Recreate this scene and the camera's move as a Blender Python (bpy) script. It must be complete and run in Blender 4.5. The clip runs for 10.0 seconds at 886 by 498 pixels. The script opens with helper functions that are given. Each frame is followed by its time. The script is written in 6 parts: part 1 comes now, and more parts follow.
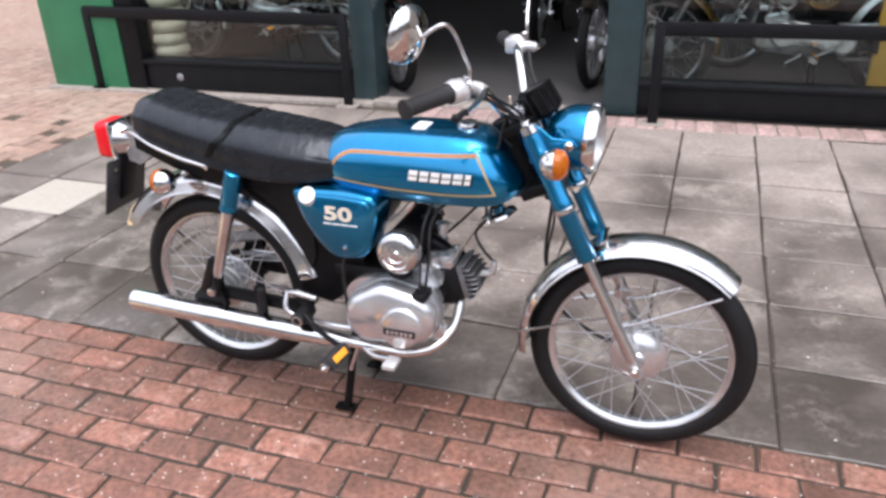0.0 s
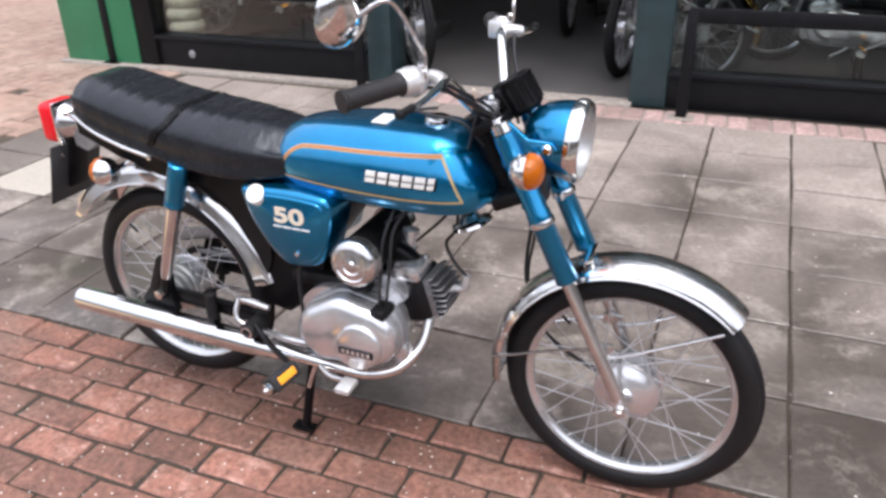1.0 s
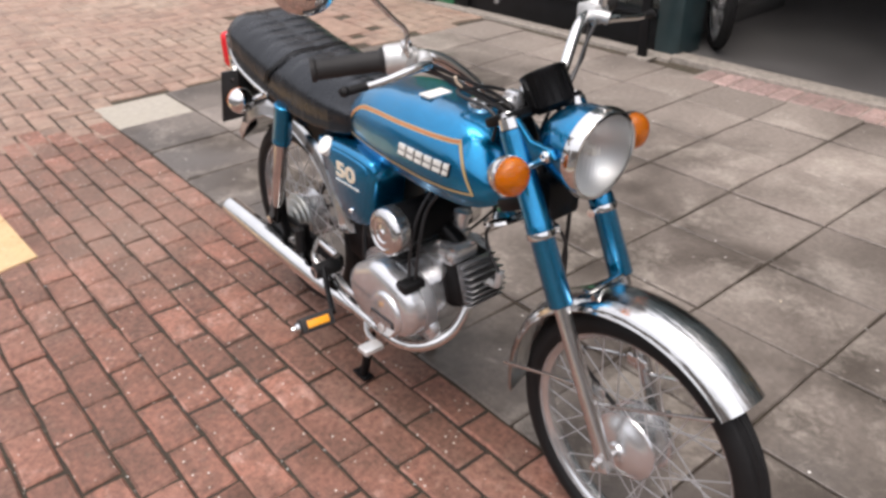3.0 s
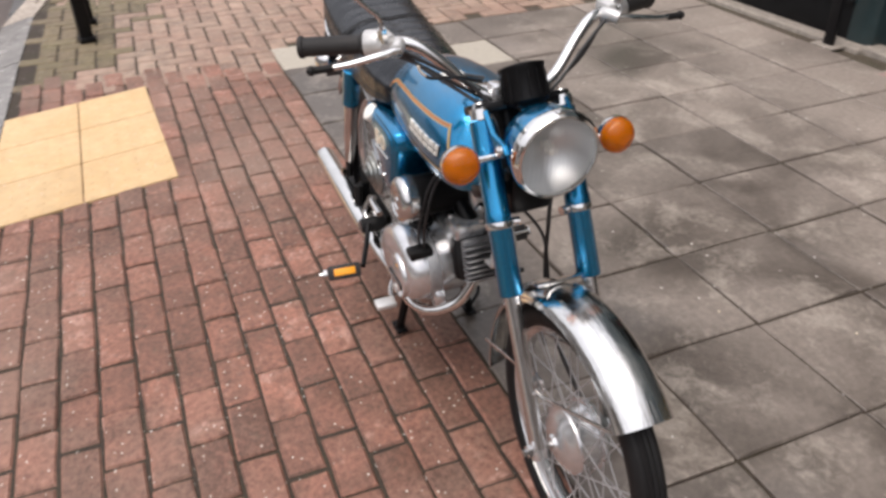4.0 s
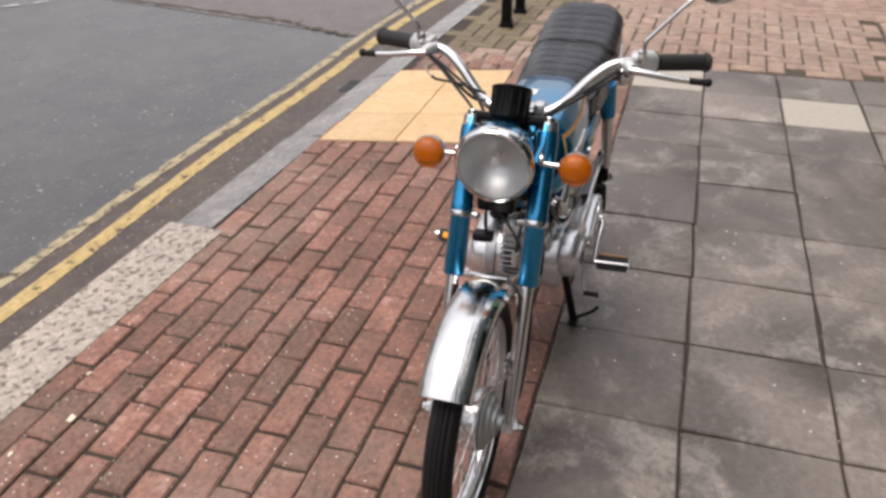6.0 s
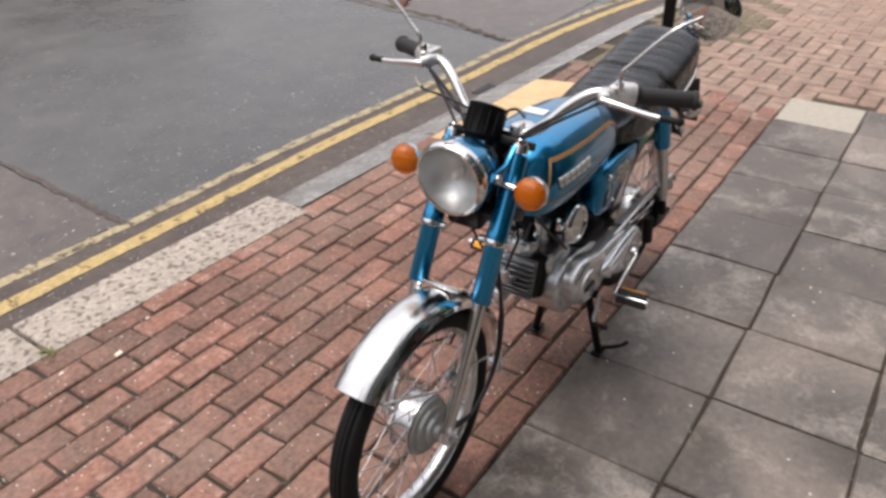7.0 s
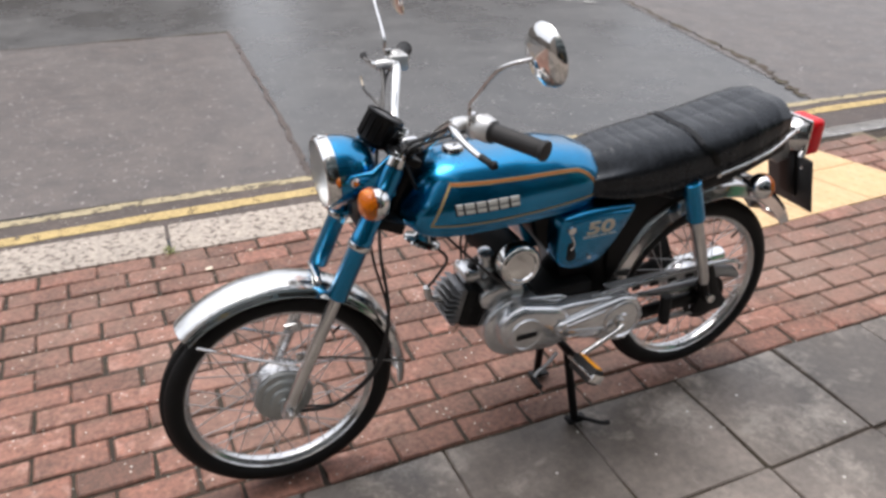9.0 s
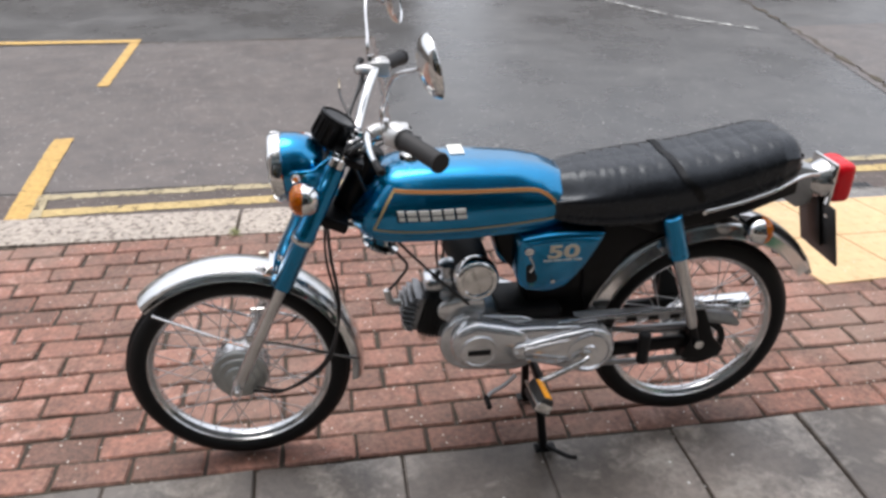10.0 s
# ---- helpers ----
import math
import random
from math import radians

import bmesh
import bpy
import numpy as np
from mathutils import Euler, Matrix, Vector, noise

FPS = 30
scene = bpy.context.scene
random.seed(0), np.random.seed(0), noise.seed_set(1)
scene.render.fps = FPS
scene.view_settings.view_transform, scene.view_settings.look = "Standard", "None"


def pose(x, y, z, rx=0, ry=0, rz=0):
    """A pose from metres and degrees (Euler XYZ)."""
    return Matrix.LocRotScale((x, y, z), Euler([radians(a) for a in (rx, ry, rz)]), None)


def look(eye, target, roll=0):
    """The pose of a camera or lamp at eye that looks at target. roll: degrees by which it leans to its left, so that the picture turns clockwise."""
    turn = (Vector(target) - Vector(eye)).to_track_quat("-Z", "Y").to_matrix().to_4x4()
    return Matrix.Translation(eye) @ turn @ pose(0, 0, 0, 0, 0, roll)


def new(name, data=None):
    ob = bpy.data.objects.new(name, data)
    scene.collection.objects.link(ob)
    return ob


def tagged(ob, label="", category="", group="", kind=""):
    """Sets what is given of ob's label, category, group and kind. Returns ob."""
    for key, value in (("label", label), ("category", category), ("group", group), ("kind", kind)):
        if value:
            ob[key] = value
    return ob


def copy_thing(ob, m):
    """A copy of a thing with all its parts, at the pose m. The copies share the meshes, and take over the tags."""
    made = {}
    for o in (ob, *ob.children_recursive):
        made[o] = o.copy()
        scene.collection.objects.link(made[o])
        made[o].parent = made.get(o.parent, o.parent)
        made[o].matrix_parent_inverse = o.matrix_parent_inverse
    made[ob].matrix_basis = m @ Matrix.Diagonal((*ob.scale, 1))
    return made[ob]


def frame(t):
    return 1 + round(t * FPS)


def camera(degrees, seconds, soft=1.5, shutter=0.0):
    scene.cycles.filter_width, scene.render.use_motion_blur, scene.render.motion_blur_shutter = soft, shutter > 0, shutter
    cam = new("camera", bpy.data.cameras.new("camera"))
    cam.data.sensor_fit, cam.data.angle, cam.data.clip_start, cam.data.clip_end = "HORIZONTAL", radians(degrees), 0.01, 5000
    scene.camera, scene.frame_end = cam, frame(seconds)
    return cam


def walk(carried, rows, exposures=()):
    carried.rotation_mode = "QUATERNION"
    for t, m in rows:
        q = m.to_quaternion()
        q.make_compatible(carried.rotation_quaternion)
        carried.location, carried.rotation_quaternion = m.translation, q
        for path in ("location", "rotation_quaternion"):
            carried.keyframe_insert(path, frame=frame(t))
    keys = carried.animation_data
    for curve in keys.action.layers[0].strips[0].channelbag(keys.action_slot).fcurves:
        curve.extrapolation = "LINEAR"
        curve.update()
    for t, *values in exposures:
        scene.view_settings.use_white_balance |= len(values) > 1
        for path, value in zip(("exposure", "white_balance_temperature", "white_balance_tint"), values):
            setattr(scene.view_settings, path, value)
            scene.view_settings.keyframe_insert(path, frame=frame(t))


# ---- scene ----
SOFT = 3.0
EXPOSURES = [(0.0, 0.90, 6130, 16), (2.0, 0.72, 6350, 16), (3.5, 0.42, 6700, 15), (5.5, 0.28, 6720, 15), (7.5, 0.42, 6700, 14), (10.0, 0.60, 6320, 12)]
cam = camera(59.6, 10.0, soft=SOFT, shutter=0.3)
PATH = [
    (0, (0.097, 0.236, 1.326), (-0.55, 1.915, 0.453), -1.8),
    (0.5, (0.085, 0.387, 1.306), (-0.553, 2.056, 0.408), -1.7),
    (1, (0.154, 0.511, 1.275), (-0.574, 2.138, 0.366), -1.0),
    (1.5, (0.216, 0.669, 1.246), (-0.689, 2.19, 0.315), -1.3),
    (2, (0.306, 0.77, 1.29), (-0.782, 2.13, 0.306), -2.2),
    (3.3, (0.656, 1.032, 1.293), (-0.776, 1.976, 0.265), -0.6),
    (3.5, (0.691, 1.09, 1.329), (-0.776, 1.943, 0.27), -0.7),
    (4, (0.848, 1.301, 1.363), (-0.731, 1.869, 0.275), -1.5),
    (4.5, (0.976, 1.527, 1.385), (-0.68, 1.762, 0.289), -2.6),
    (5, (1.046, 1.756, 1.426), (-0.634, 1.703, 0.341), -3.0),
    (5.5, (1.164, 2.012, 1.436), (-0.502, 1.684, 0.378), -1.6),
    (6, (1.133, 2.225, 1.429), (-0.478, 1.655, 0.39), -0.9),
    (6.2, (1.102, 2.306, 1.435), (-0.48, 1.648, 0.404), -1.2),
    (7.3, (0.856, 2.766, 1.454), (-0.44, 1.646, 0.421), -0.1),
    (7.5, (0.788, 2.824, 1.449), (-0.45, 1.642, 0.416), 0.2),
    (8, (0.576, 2.976, 1.464), (-0.542, 1.654, 0.463), 0.1),
    (8.5, (0.351, 3.158, 1.452), (-0.534, 1.658, 0.469), 0.7),
    (9, (0.151, 3.309, 1.443), (-0.505, 1.698, 0.457), 0.7),
    (9.5, (-0.081, 3.379, 1.46), (-0.534, 1.691, 0.488), 0.2),
    (10, (-0.329, 3.449, 1.441), (-0.551, 1.708, 0.482), 0.4),
]
walk(cam, [(t, look(eye, target, roll)) for t, eye, target, roll in PATH], EXPOSURES)
# ---- world and light ----
SUN_DIR = Vector((0.20, -0.27, 0.94)).normalized()
world = bpy.data.worlds.new("world")
scene.world = world
world.use_nodes = True
wn, wl = world.node_tree.nodes, world.node_tree.links
sky = wn.new("ShaderNodeTexSky")
sky.sky_type, sky.sun_disc = "NISHITA", False
sky.sun_elevation = math.asin(SUN_DIR.z)
sky.sun_rotation = math.atan2(SUN_DIR.x, SUN_DIR.y)
sky.air_density, sky.dust_density, sky.ozone_density = 1.5, 6.0, 1.0
haze = wn.new("ShaderNodeMix")
haze.data_type = "RGBA"
haze.inputs[0].default_value = 0.82
haze.inputs[7].default_value = (7.7, 7.9, 8.3, 1)
wl.new(sky.outputs[0], haze.inputs[6])
dome = wn.new("ShaderNodeTexCoord")
height = wn.new("ShaderNodeSeparateXYZ")
wl.new(dome.outputs["Generated"], height.inputs[0])
veil = wn.new("ShaderNodeMapRange")      # overcast: brighter overhead than at the horizon
veil.inputs[1].default_value, veil.inputs[2].default_value = 0.0, 1.0
veil.inputs[3].default_value, veil.inputs[4].default_value = 0.60, 1.28
wl.new(height.outputs[2], veil.inputs[0])
cover = wn.new("ShaderNodeMix")
cover.data_type, cover.blend_type = "RGBA", "MULTIPLY"
cover.inputs[0].default_value = 1.0
wl.new(haze.outputs[2], cover.inputs[6])
wl.new(veil.outputs[0], cover.inputs[7])
wl.new(cover.outputs[2], wn["Background"].inputs[0])
wn["Background"].inputs[1].default_value = 0.145

sun_data = bpy.data.lights.new("sun", "SUN")
sun_data.energy, sun_data.angle, sun_data.color = 1.45, radians(35), (1.0, 0.96, 0.9)
sun = new("sun", sun_data)
sun.matrix_world = look(SUN_DIR * 30, (0, 0, 0))


# ---- materials ----
def node_mat(name, rough=0.5, metal=0.0, color=(0.5, 0.5, 0.5), **inputs):
    m = bpy.data.materials.new(name)
    m.use_nodes = True
    b = m.node_tree.nodes["Principled BSDF"]
    b.inputs["Base Color"].default_value = (*color, 1)
    b.inputs["Roughness"].default_value = rough
    b.inputs["Metallic"].default_value = metal
    for k, v in inputs.items():
        b.inputs[k.replace("_", " ")].default_value = v
    return m, m.node_tree.nodes, m.node_tree.links, b


def coords(n, l, scale=1.0, obj=True):
    c = n.new("ShaderNodeTexCoord")
    mp = n.new("ShaderNodeMapping")
    mp.inputs["Scale"].default_value = (scale, scale, scale) if isinstance(scale, (int, float)) else scale
    l.new(c.outputs["Object"], mp.inputs[0])
    return mp


def tex(n, l, vec, scale, detail=6.0, rough=0.6, kind="NOISE"):
    if kind == "NOISE":
        t = n.new("ShaderNodeTexNoise")
        t.inputs["Detail"].default_value, t.inputs["Roughness"].default_value = detail, rough
    else:
        t = n.new("ShaderNodeTexVoronoi")
    t.inputs["Scale"].default_value = scale
    if vec is not None:
        l.new(vec.outputs[0], t.inputs["Vector"])
    return t


def ramp(n, l, src, stops):
    r = n.new("ShaderNodeValToRGB")
    e = r.color_ramp.elements
    while len(e) < len(stops):
        e.new(0.5)
    for el, (p, c) in zip(e, stops):
        el.position = p
        el.color = (*c, 1) if len(c) == 3 else c
    l.new(src, r.inputs[0])
    return r


def mix(n, l, a, b, fac, mode="MIX"):
    m = n.new("ShaderNodeMix")
    m.data_type, m.blend_type = "RGBA", mode
    for s, v in ((0, fac), (6, a), (7, b)):
        if isinstance(v, bpy.types.NodeSocket):
            l.new(v, m.inputs[s])
        else:
            m.inputs[s].default_value = v if s == 0 else (*v, 1)
    return m.outputs[2]


def bump(n, l, b, height, strength=0.3, dist=0.002):
    u = n.new("ShaderNodeBump")
    u.inputs["Strength"].default_value, u.inputs["Distance"].default_value = strength, dist
    l.new(height, u.inputs["Height"])
    l.new(u.outputs[0], b.inputs["Normal"])
    return u


def world_vec(n):
    return n.new("ShaderNodeNewGeometry")


def stone_mat(name, dark, light, stain, speck=0.0, rough=(0.55, 0.9), per_piece=0.25, grain=260.0, blotch=5.0, spk_col=(0.75, 0.72, 0.68), depth=0.0015, spk_scale=95, mottle=(0.62, 1.25)):
    """Mineral surface: piece-to-piece tone, blotches, grain, pale specks."""
    m, n, l, b = node_mat(name)
    geo = world_vec(n)
    info = n.new("ShaderNodeObjectInfo")
    wet = tex(n, l, None, blotch, 9, 0.72)
    l.new(geo.outputs["Position"], wet.inputs["Vector"])
    grn = tex(n, l, None, grain, 3, 0.7)
    l.new(geo.outputs["Position"], grn.inputs["Vector"])
    mid = tex(n, l, None, blotch * 7, 4, 0.7)
    l.new(geo.outputs["Position"], mid.inputs["Vector"])
    base = ramp(n, l, grn.outputs[0], [(0.3, dark), (0.7, light)])
    st = ramp(n, l, wet.outputs[0], [(0.4, (0, 0, 0)), (0.68, (1, 1, 1))])
    col = mix(n, l, base.outputs[0], stain, st.outputs[0])
    mr = ramp(n, l, mid.outputs[0], [(0.28, (mottle[0],) * 3), (0.72, (mottle[1], mottle[1] * 0.985, mottle[1] * 0.96))])
    col = mix(n, l, col, mr.outputs[0], 1.0, "MULTIPLY")
    pr = n.new("ShaderNodeMapRange")
    pr.inputs[3].default_value, pr.inputs[4].default_value = 1 - per_piece, 1 + per_piece
    l.new(info.outputs["Random"], pr.inputs[0])
    isl = n.new("ShaderNodeMapRange")
    isl.inputs[3].default_value, isl.inputs[4].default_value = 1 - per_piece * 0.6, 1 + per_piece * 0.6
    l.new(geo.outputs["Random Per Island"], isl.inputs[0])
    comb = n.new("ShaderNodeMath")
    comb.operation = "MULTIPLY"
    l.new(pr.outputs[0], comb.inputs[0])
    l.new(isl.outputs[0], comb.inputs[1])
    cc = n.new("ShaderNodeCombineColor")
    for i in range(3):
        l.new(comb.outputs[0], cc.inputs[i])
    col = mix(n, l, col, cc.outputs[0], 1.0, "MULTIPLY")
    if speck:
        sp = tex(n, l, None, spk_scale, 2, 0.5)
        l.new(geo.outputs["Position"], sp.inputs["Vector"])
        sr = ramp(n, l, sp.outputs[0], [(0.71 - speck * 0.1, (0, 0, 0)), (0.79 - speck * 0.1, (0.85, 0.85, 0.85))])
        col = mix(n, l, col, spk_col, sr.outputs[0])
    l.new(col, b.inputs["Base Color"])
    rr = n.new("ShaderNodeMapRange")
    rr.inputs[3].default_value, rr.inputs[4].default_value = rough
    l.new(wet.outputs[0], rr.inputs[0])
    l.new(rr.outputs[0], b.inputs["Roughness"])
    hm = mix(n, l, grn.outputs[0], mid.outputs[0], 0.5)
    bump(n, l, b, hm, 0.5, depth)
    return m


def position_noise(n, l, geo, scale, detail=5.0, rough=0.6, distortion=0.0):
    t = tex(n, l, None, scale, detail, rough)
    t.inputs["Distortion"].default_value = distortion
    l.new(geo.outputs["Position"], t.inputs["Vector"])
    return t.outputs[0]


def arith(n, l, op, a, b):
    m = n.new("ShaderNodeMath")
    m.operation = op
    for i, v in ((0, a), (1, b)):
        if isinstance(v, bpy.types.NodeSocket):
            l.new(v, m.inputs[i])
        else:
            m.inputs[i].default_value = v
    return m.outputs[0]


def grey(n, l, v):
    c = n.new("ShaderNodeCombineColor")
    for i in range(3):
        l.new(v, c.inputs[i])
    return c.outputs[0]


def scale_range(n, l, src, lo, hi):
    r = n.new("ShaderNodeMapRange")
    r.inputs[3].default_value, r.inputs[4].default_value = lo, hi
    l.new(src, r.inputs[0])
    return r.outputs[0]


def chips(n, l, geo, scale, size, gate):
    """Mask of small scattered grit: dots of a cell pattern, thinned out by a broad noise."""
    v = n.new("ShaderNodeTexVoronoi")
    v.inputs["Scale"].default_value = scale
    l.new(geo.outputs["Position"], v.inputs["Vector"])
    d = ramp(n, l, v.outputs["Distance"], [(size * 0.6, (1, 1, 1)), (size, (0, 0, 0))])
    keep = ramp(n, l, v.outputs["Color"], [(gate, (0, 0, 0)), (gate + 0.02, (1, 1, 1))])
    return arith(n, l, "MULTIPLY", d.outputs[0], keep.outputs[0])


def paver_mat(name, film, clay, worn, grit=0.70, tone=0.16):
    """Clay paver: a brown film of dirt worn through to the pink clay, grit on top."""
    m, n, l, b = node_mat(name)
    geo = world_vec(n)
    info = n.new("ShaderNodeObjectInfo")
    rnd_ = arith(n, l, "ADD", info.outputs["Random"], geo.outputs["Random Per Island"])
    rnd_ = arith(n, l, "FRACT", arith(n, l, "MULTIPLY", rnd_, 3.7), 0.0)
    wear = position_noise(n, l, geo, 8.0, 6, 0.62, 0.6)
    wear = arith(n, l, "ADD", wear, scale_range(n, l, rnd_, -0.11, 0.10))
    wr = ramp(n, l, wear, [(0.36, (0, 0, 0)), (0.72, (1, 1, 1))])
    col = mix(n, l, film, clay, wr.outputs[0])
    hot = arith(n, l, "ADD", position_noise(n, l, geo, 17.0, 4, 0.6, 0.4), scale_range(n, l, rnd_, -0.12, 0.1))
    hr = ramp(n, l, hot, [(0.60, (0, 0, 0)), (0.78, (0.8, 0.8, 0.8))])
    col = mix(n, l, col, worn, hr.outputs[0])
    mid = position_noise(n, l, geo, 60.0, 4, 0.7)
    fine = position_noise(n, l, geo, 330.0, 3, 0.7)
    col = mix(n, l, col, grey(n, l, scale_range(n, l, mid, -0.15, 2.1)), 1.0, "MULTIPLY")
    col = mix(n, l, col, grey(n, l, scale_range(n, l, fine, 0.35, 1.65)), 1.0, "MULTIPLY")
    col = mix(n, l, col, grey(n, l, scale_range(n, l, rnd_, 1 - tone, 1 + tone)), 1.0, "MULTIPLY")
    zone = arith(n, l, "ADD", position_noise(n, l, geo, 1.1, 4, 0.6), scale_range(n, l, mid, -0.16, 0.16))
    dust = ramp(n, l, zone, [(0.46, (0, 0, 0)), (0.72, (0.7, 0.7, 0.7))])
    col = mix(n, l, col, (0.262, 0.182, 0.142), dust.outputs[0])
    moss = ramp(n, l, position_noise(n, l, geo, 26.0, 5, 0.7, 0.8), [(0.60, (0, 0, 0)), (0.74, (0.55, 0.55, 0.55))])
    col = mix(n, l, col, (0.135, 0.105, 0.072), moss.outputs[0])
    col = mix(n, l, col, (0.74, 0.68, 0.60), chips(n, l, geo, 62, 0.19, grit))
    l.new(col, b.inputs["Base Color"])
    l.new(scale_range(n, l, mid, 0.45, 0.85), b.inputs["Roughness"])
    bump(n, l, b, mix(n, l, mid, fine, 0.4), 0.7, 0.004)
    return m


def slab_mat(name, dark, light, lichen):
    """Concrete slab: damp grey-brown, feathery pale lichen, a few chips of grit."""
    m, n, l, b = node_mat(name)
    geo = world_vec(n)
    info = n.new("ShaderNodeObjectInfo")
    rnd_ = info.outputs["Random"]
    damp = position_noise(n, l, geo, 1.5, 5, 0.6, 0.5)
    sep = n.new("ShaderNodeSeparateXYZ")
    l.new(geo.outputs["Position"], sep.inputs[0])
    shopward_tone = n.new("ShaderNodeMapRange")      # brightness gradient painted into the slab colour: darker by the bricks, paler shopward
    shopward_tone.inputs[1].default_value, shopward_tone.inputs[2].default_value = 1.9, 4.4
    shopward_tone.inputs[3].default_value, shopward_tone.inputs[4].default_value = -0.135, 0.17
    l.new(sep.outputs[1], shopward_tone.inputs[0])
    # random damp blotches, shifted by the painted brightness gradient
    damp = arith(n, l, "ADD", damp, shopward_tone.outputs[0])
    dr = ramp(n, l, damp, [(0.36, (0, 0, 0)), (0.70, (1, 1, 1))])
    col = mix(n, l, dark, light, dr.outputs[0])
    patch_ = position_noise(n, l, geo, 4.2, 3, 0.55, 0.8)
    feather = position_noise(n, l, geo, 30.0, 6, 0.72, 1.2)
    lv = arith(n, l, "ADD", arith(n, l, "MULTIPLY", patch_, 1.25), arith(n, l, "MULTIPLY", feather, 0.75))
    lv = arith(n, l, "ADD", lv, scale_range(n, l, rnd_, -0.07, 0.07))
    span = n.new("ShaderNodeMapRange")
    span.inputs[1].default_value, span.inputs[2].default_value = 1.03, 1.31
    span.inputs[4].default_value = 0.56
    l.new(lv, span.inputs[0])
    col = mix(n, l, col, lichen, span.outputs[0])
    mid = position_noise(n, l, geo, 45.0, 5, 0.7)
    fine = position_noise(n, l, geo, 380.0, 2, 0.6)
    col = mix(n, l, col, grey(n, l, scale_range(n, l, mid, 0.45, 1.55)), 1.0, "MULTIPLY")
    col = mix(n, l, col, grey(n, l, scale_range(n, l, fine, 0.8, 1.2)), 1.0, "MULTIPLY")
    col = mix(n, l, col, grey(n, l, scale_range(n, l, rnd_, 0.86, 1.14)), 1.0, "MULTIPLY")
    col = mix(n, l, col, (0.66, 0.63, 0.58), chips(n, l, geo, 26, 0.12, 0.74))
    l.new(col, b.inputs["Base Color"])
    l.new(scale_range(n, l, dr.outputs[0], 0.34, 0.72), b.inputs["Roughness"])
    bump(n, l, b, mix(n, l, mid, fine, 0.35), 0.5, 0.003)
    return m


BRICK = paver_mat("red_paver", (0.150, 0.075, 0.052), (0.270, 0.119, 0.083), (0.40, 0.236, 0.188), tone=0.15)
BAND_BRICK = paver_mat("band_paver", (0.30, 0.215, 0.195), (0.42, 0.29, 0.262), (0.50, 0.37, 0.34), grit=0.95)
BRICK_TAN = stone_mat("tan_paver", (0.25, 0.158, 0.122), (0.40, 0.265, 0.203), (0.38, 0.295, 0.232), 0.3, per_piece=0.2, blotch=1.5)
BRICK_MOSS = stone_mat("mossy_paver", (0.13, 0.098, 0.062), (0.245, 0.185, 0.118), (0.20, 0.17, 0.098), 0.2, per_piece=0.2, blotch=3.5)
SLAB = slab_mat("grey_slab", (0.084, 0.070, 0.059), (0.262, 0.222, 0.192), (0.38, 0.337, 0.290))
SLAB_PALE = stone_mat("pale_slab", (0.33, 0.30, 0.25), (0.41, 0.38, 0.325), (0.38, 0.35, 0.305), 0.0, per_piece=0.04, mottle=(0.86, 1.1))
KERB = stone_mat("granite_kerb", (0.25, 0.215, 0.185), (0.46, 0.405, 0.35), (0.40, 0.35, 0.30), 1.65, per_piece=0.06, spk_col=(0.115, 0.09, 0.073), grain=150, spk_scale=44)
KERB_WET = stone_mat("wet_kerb", (0.115, 0.11, 0.107), (0.21, 0.20, 0.193), (0.27, 0.26, 0.25), 0.2, rough=(0.05, 0.42), per_piece=0.1, blotch=4.0)
TACTILE = stone_mat("buff_tactile", (0.50, 0.335, 0.17), (0.59, 0.41, 0.22), (0.60, 0.44, 0.26), 0.1, per_piece=0.06, blotch=2.5, depth=0.0006, mottle=(0.88, 1.1))
MORTAR = stone_mat("dirty_joint", (0.042, 0.032, 0.024), (0.105, 0.078, 0.058), (0.062, 0.058, 0.034), 0.2, rough=(0.8, 1.0), per_piece=0)
ASPHALT = stone_mat("damp_asphalt", (0.024, 0.023, 0.022), (0.055, 0.053, 0.051), (0.082, 0.079, 0.076), 0.2, spk_scale=62, rough=(0.06, 0.52), per_piece=0, grain=120, blotch=0.7, depth=0.0012)
GUTTER = stone_mat("dirty_gutter", (0.034, 0.024, 0.020), (0.076, 0.054, 0.045), (0.100, 0.076, 0.065), 0.3, rough=(0.42, 0.8), per_piece=0, grain=120, blotch=3, depth=0.003)
SAND_JOINT = stone_mat("mossy_sand_joint", (0.020, 0.014, 0.010), (0.056, 0.038, 0.028), (0.046, 0.038, 0.024), 0.2, rough=(0.8, 1.0), per_piece=0, blotch=9)
ASPHALT_OLD = stone_mat("old_asphalt", (0.050, 0.039, 0.034), (0.105, 0.086, 0.076), (0.10, 0.083, 0.074), 0.3, spk_scale=62, rough=(0.18, 0.6), per_piece=0, grain=110, blotch=1.0, depth=0.004)


for wet_mat in (ASPHALT, ASPHALT_OLD):
    wet_mat.node_tree.nodes["Principled BSDF"].inputs["Specular IOR Level"].default_value = 0.6


def line_mat(name, col, worn):
    m = stone_mat(name, [c * 0.7 for c in col], col, [c * 0.85 for c in col], 0, per_piece=0, blotch=9)
    n, l = m.node_tree.nodes, m.node_tree.links
    b = n["Principled BSDF"]
    geo = world_vec(n)
    w = tex(n, l, None, 16, 9, 0.8)
    l.new(geo.outputs["Position"], w.inputs["Vector"])
    r = ramp(n, l, w.outputs[0], [(worn, (0, 0, 0)), (worn + 0.06, (1, 1, 1))])
    l.new(r.outputs[0], b.inputs["Alpha"])
    return m


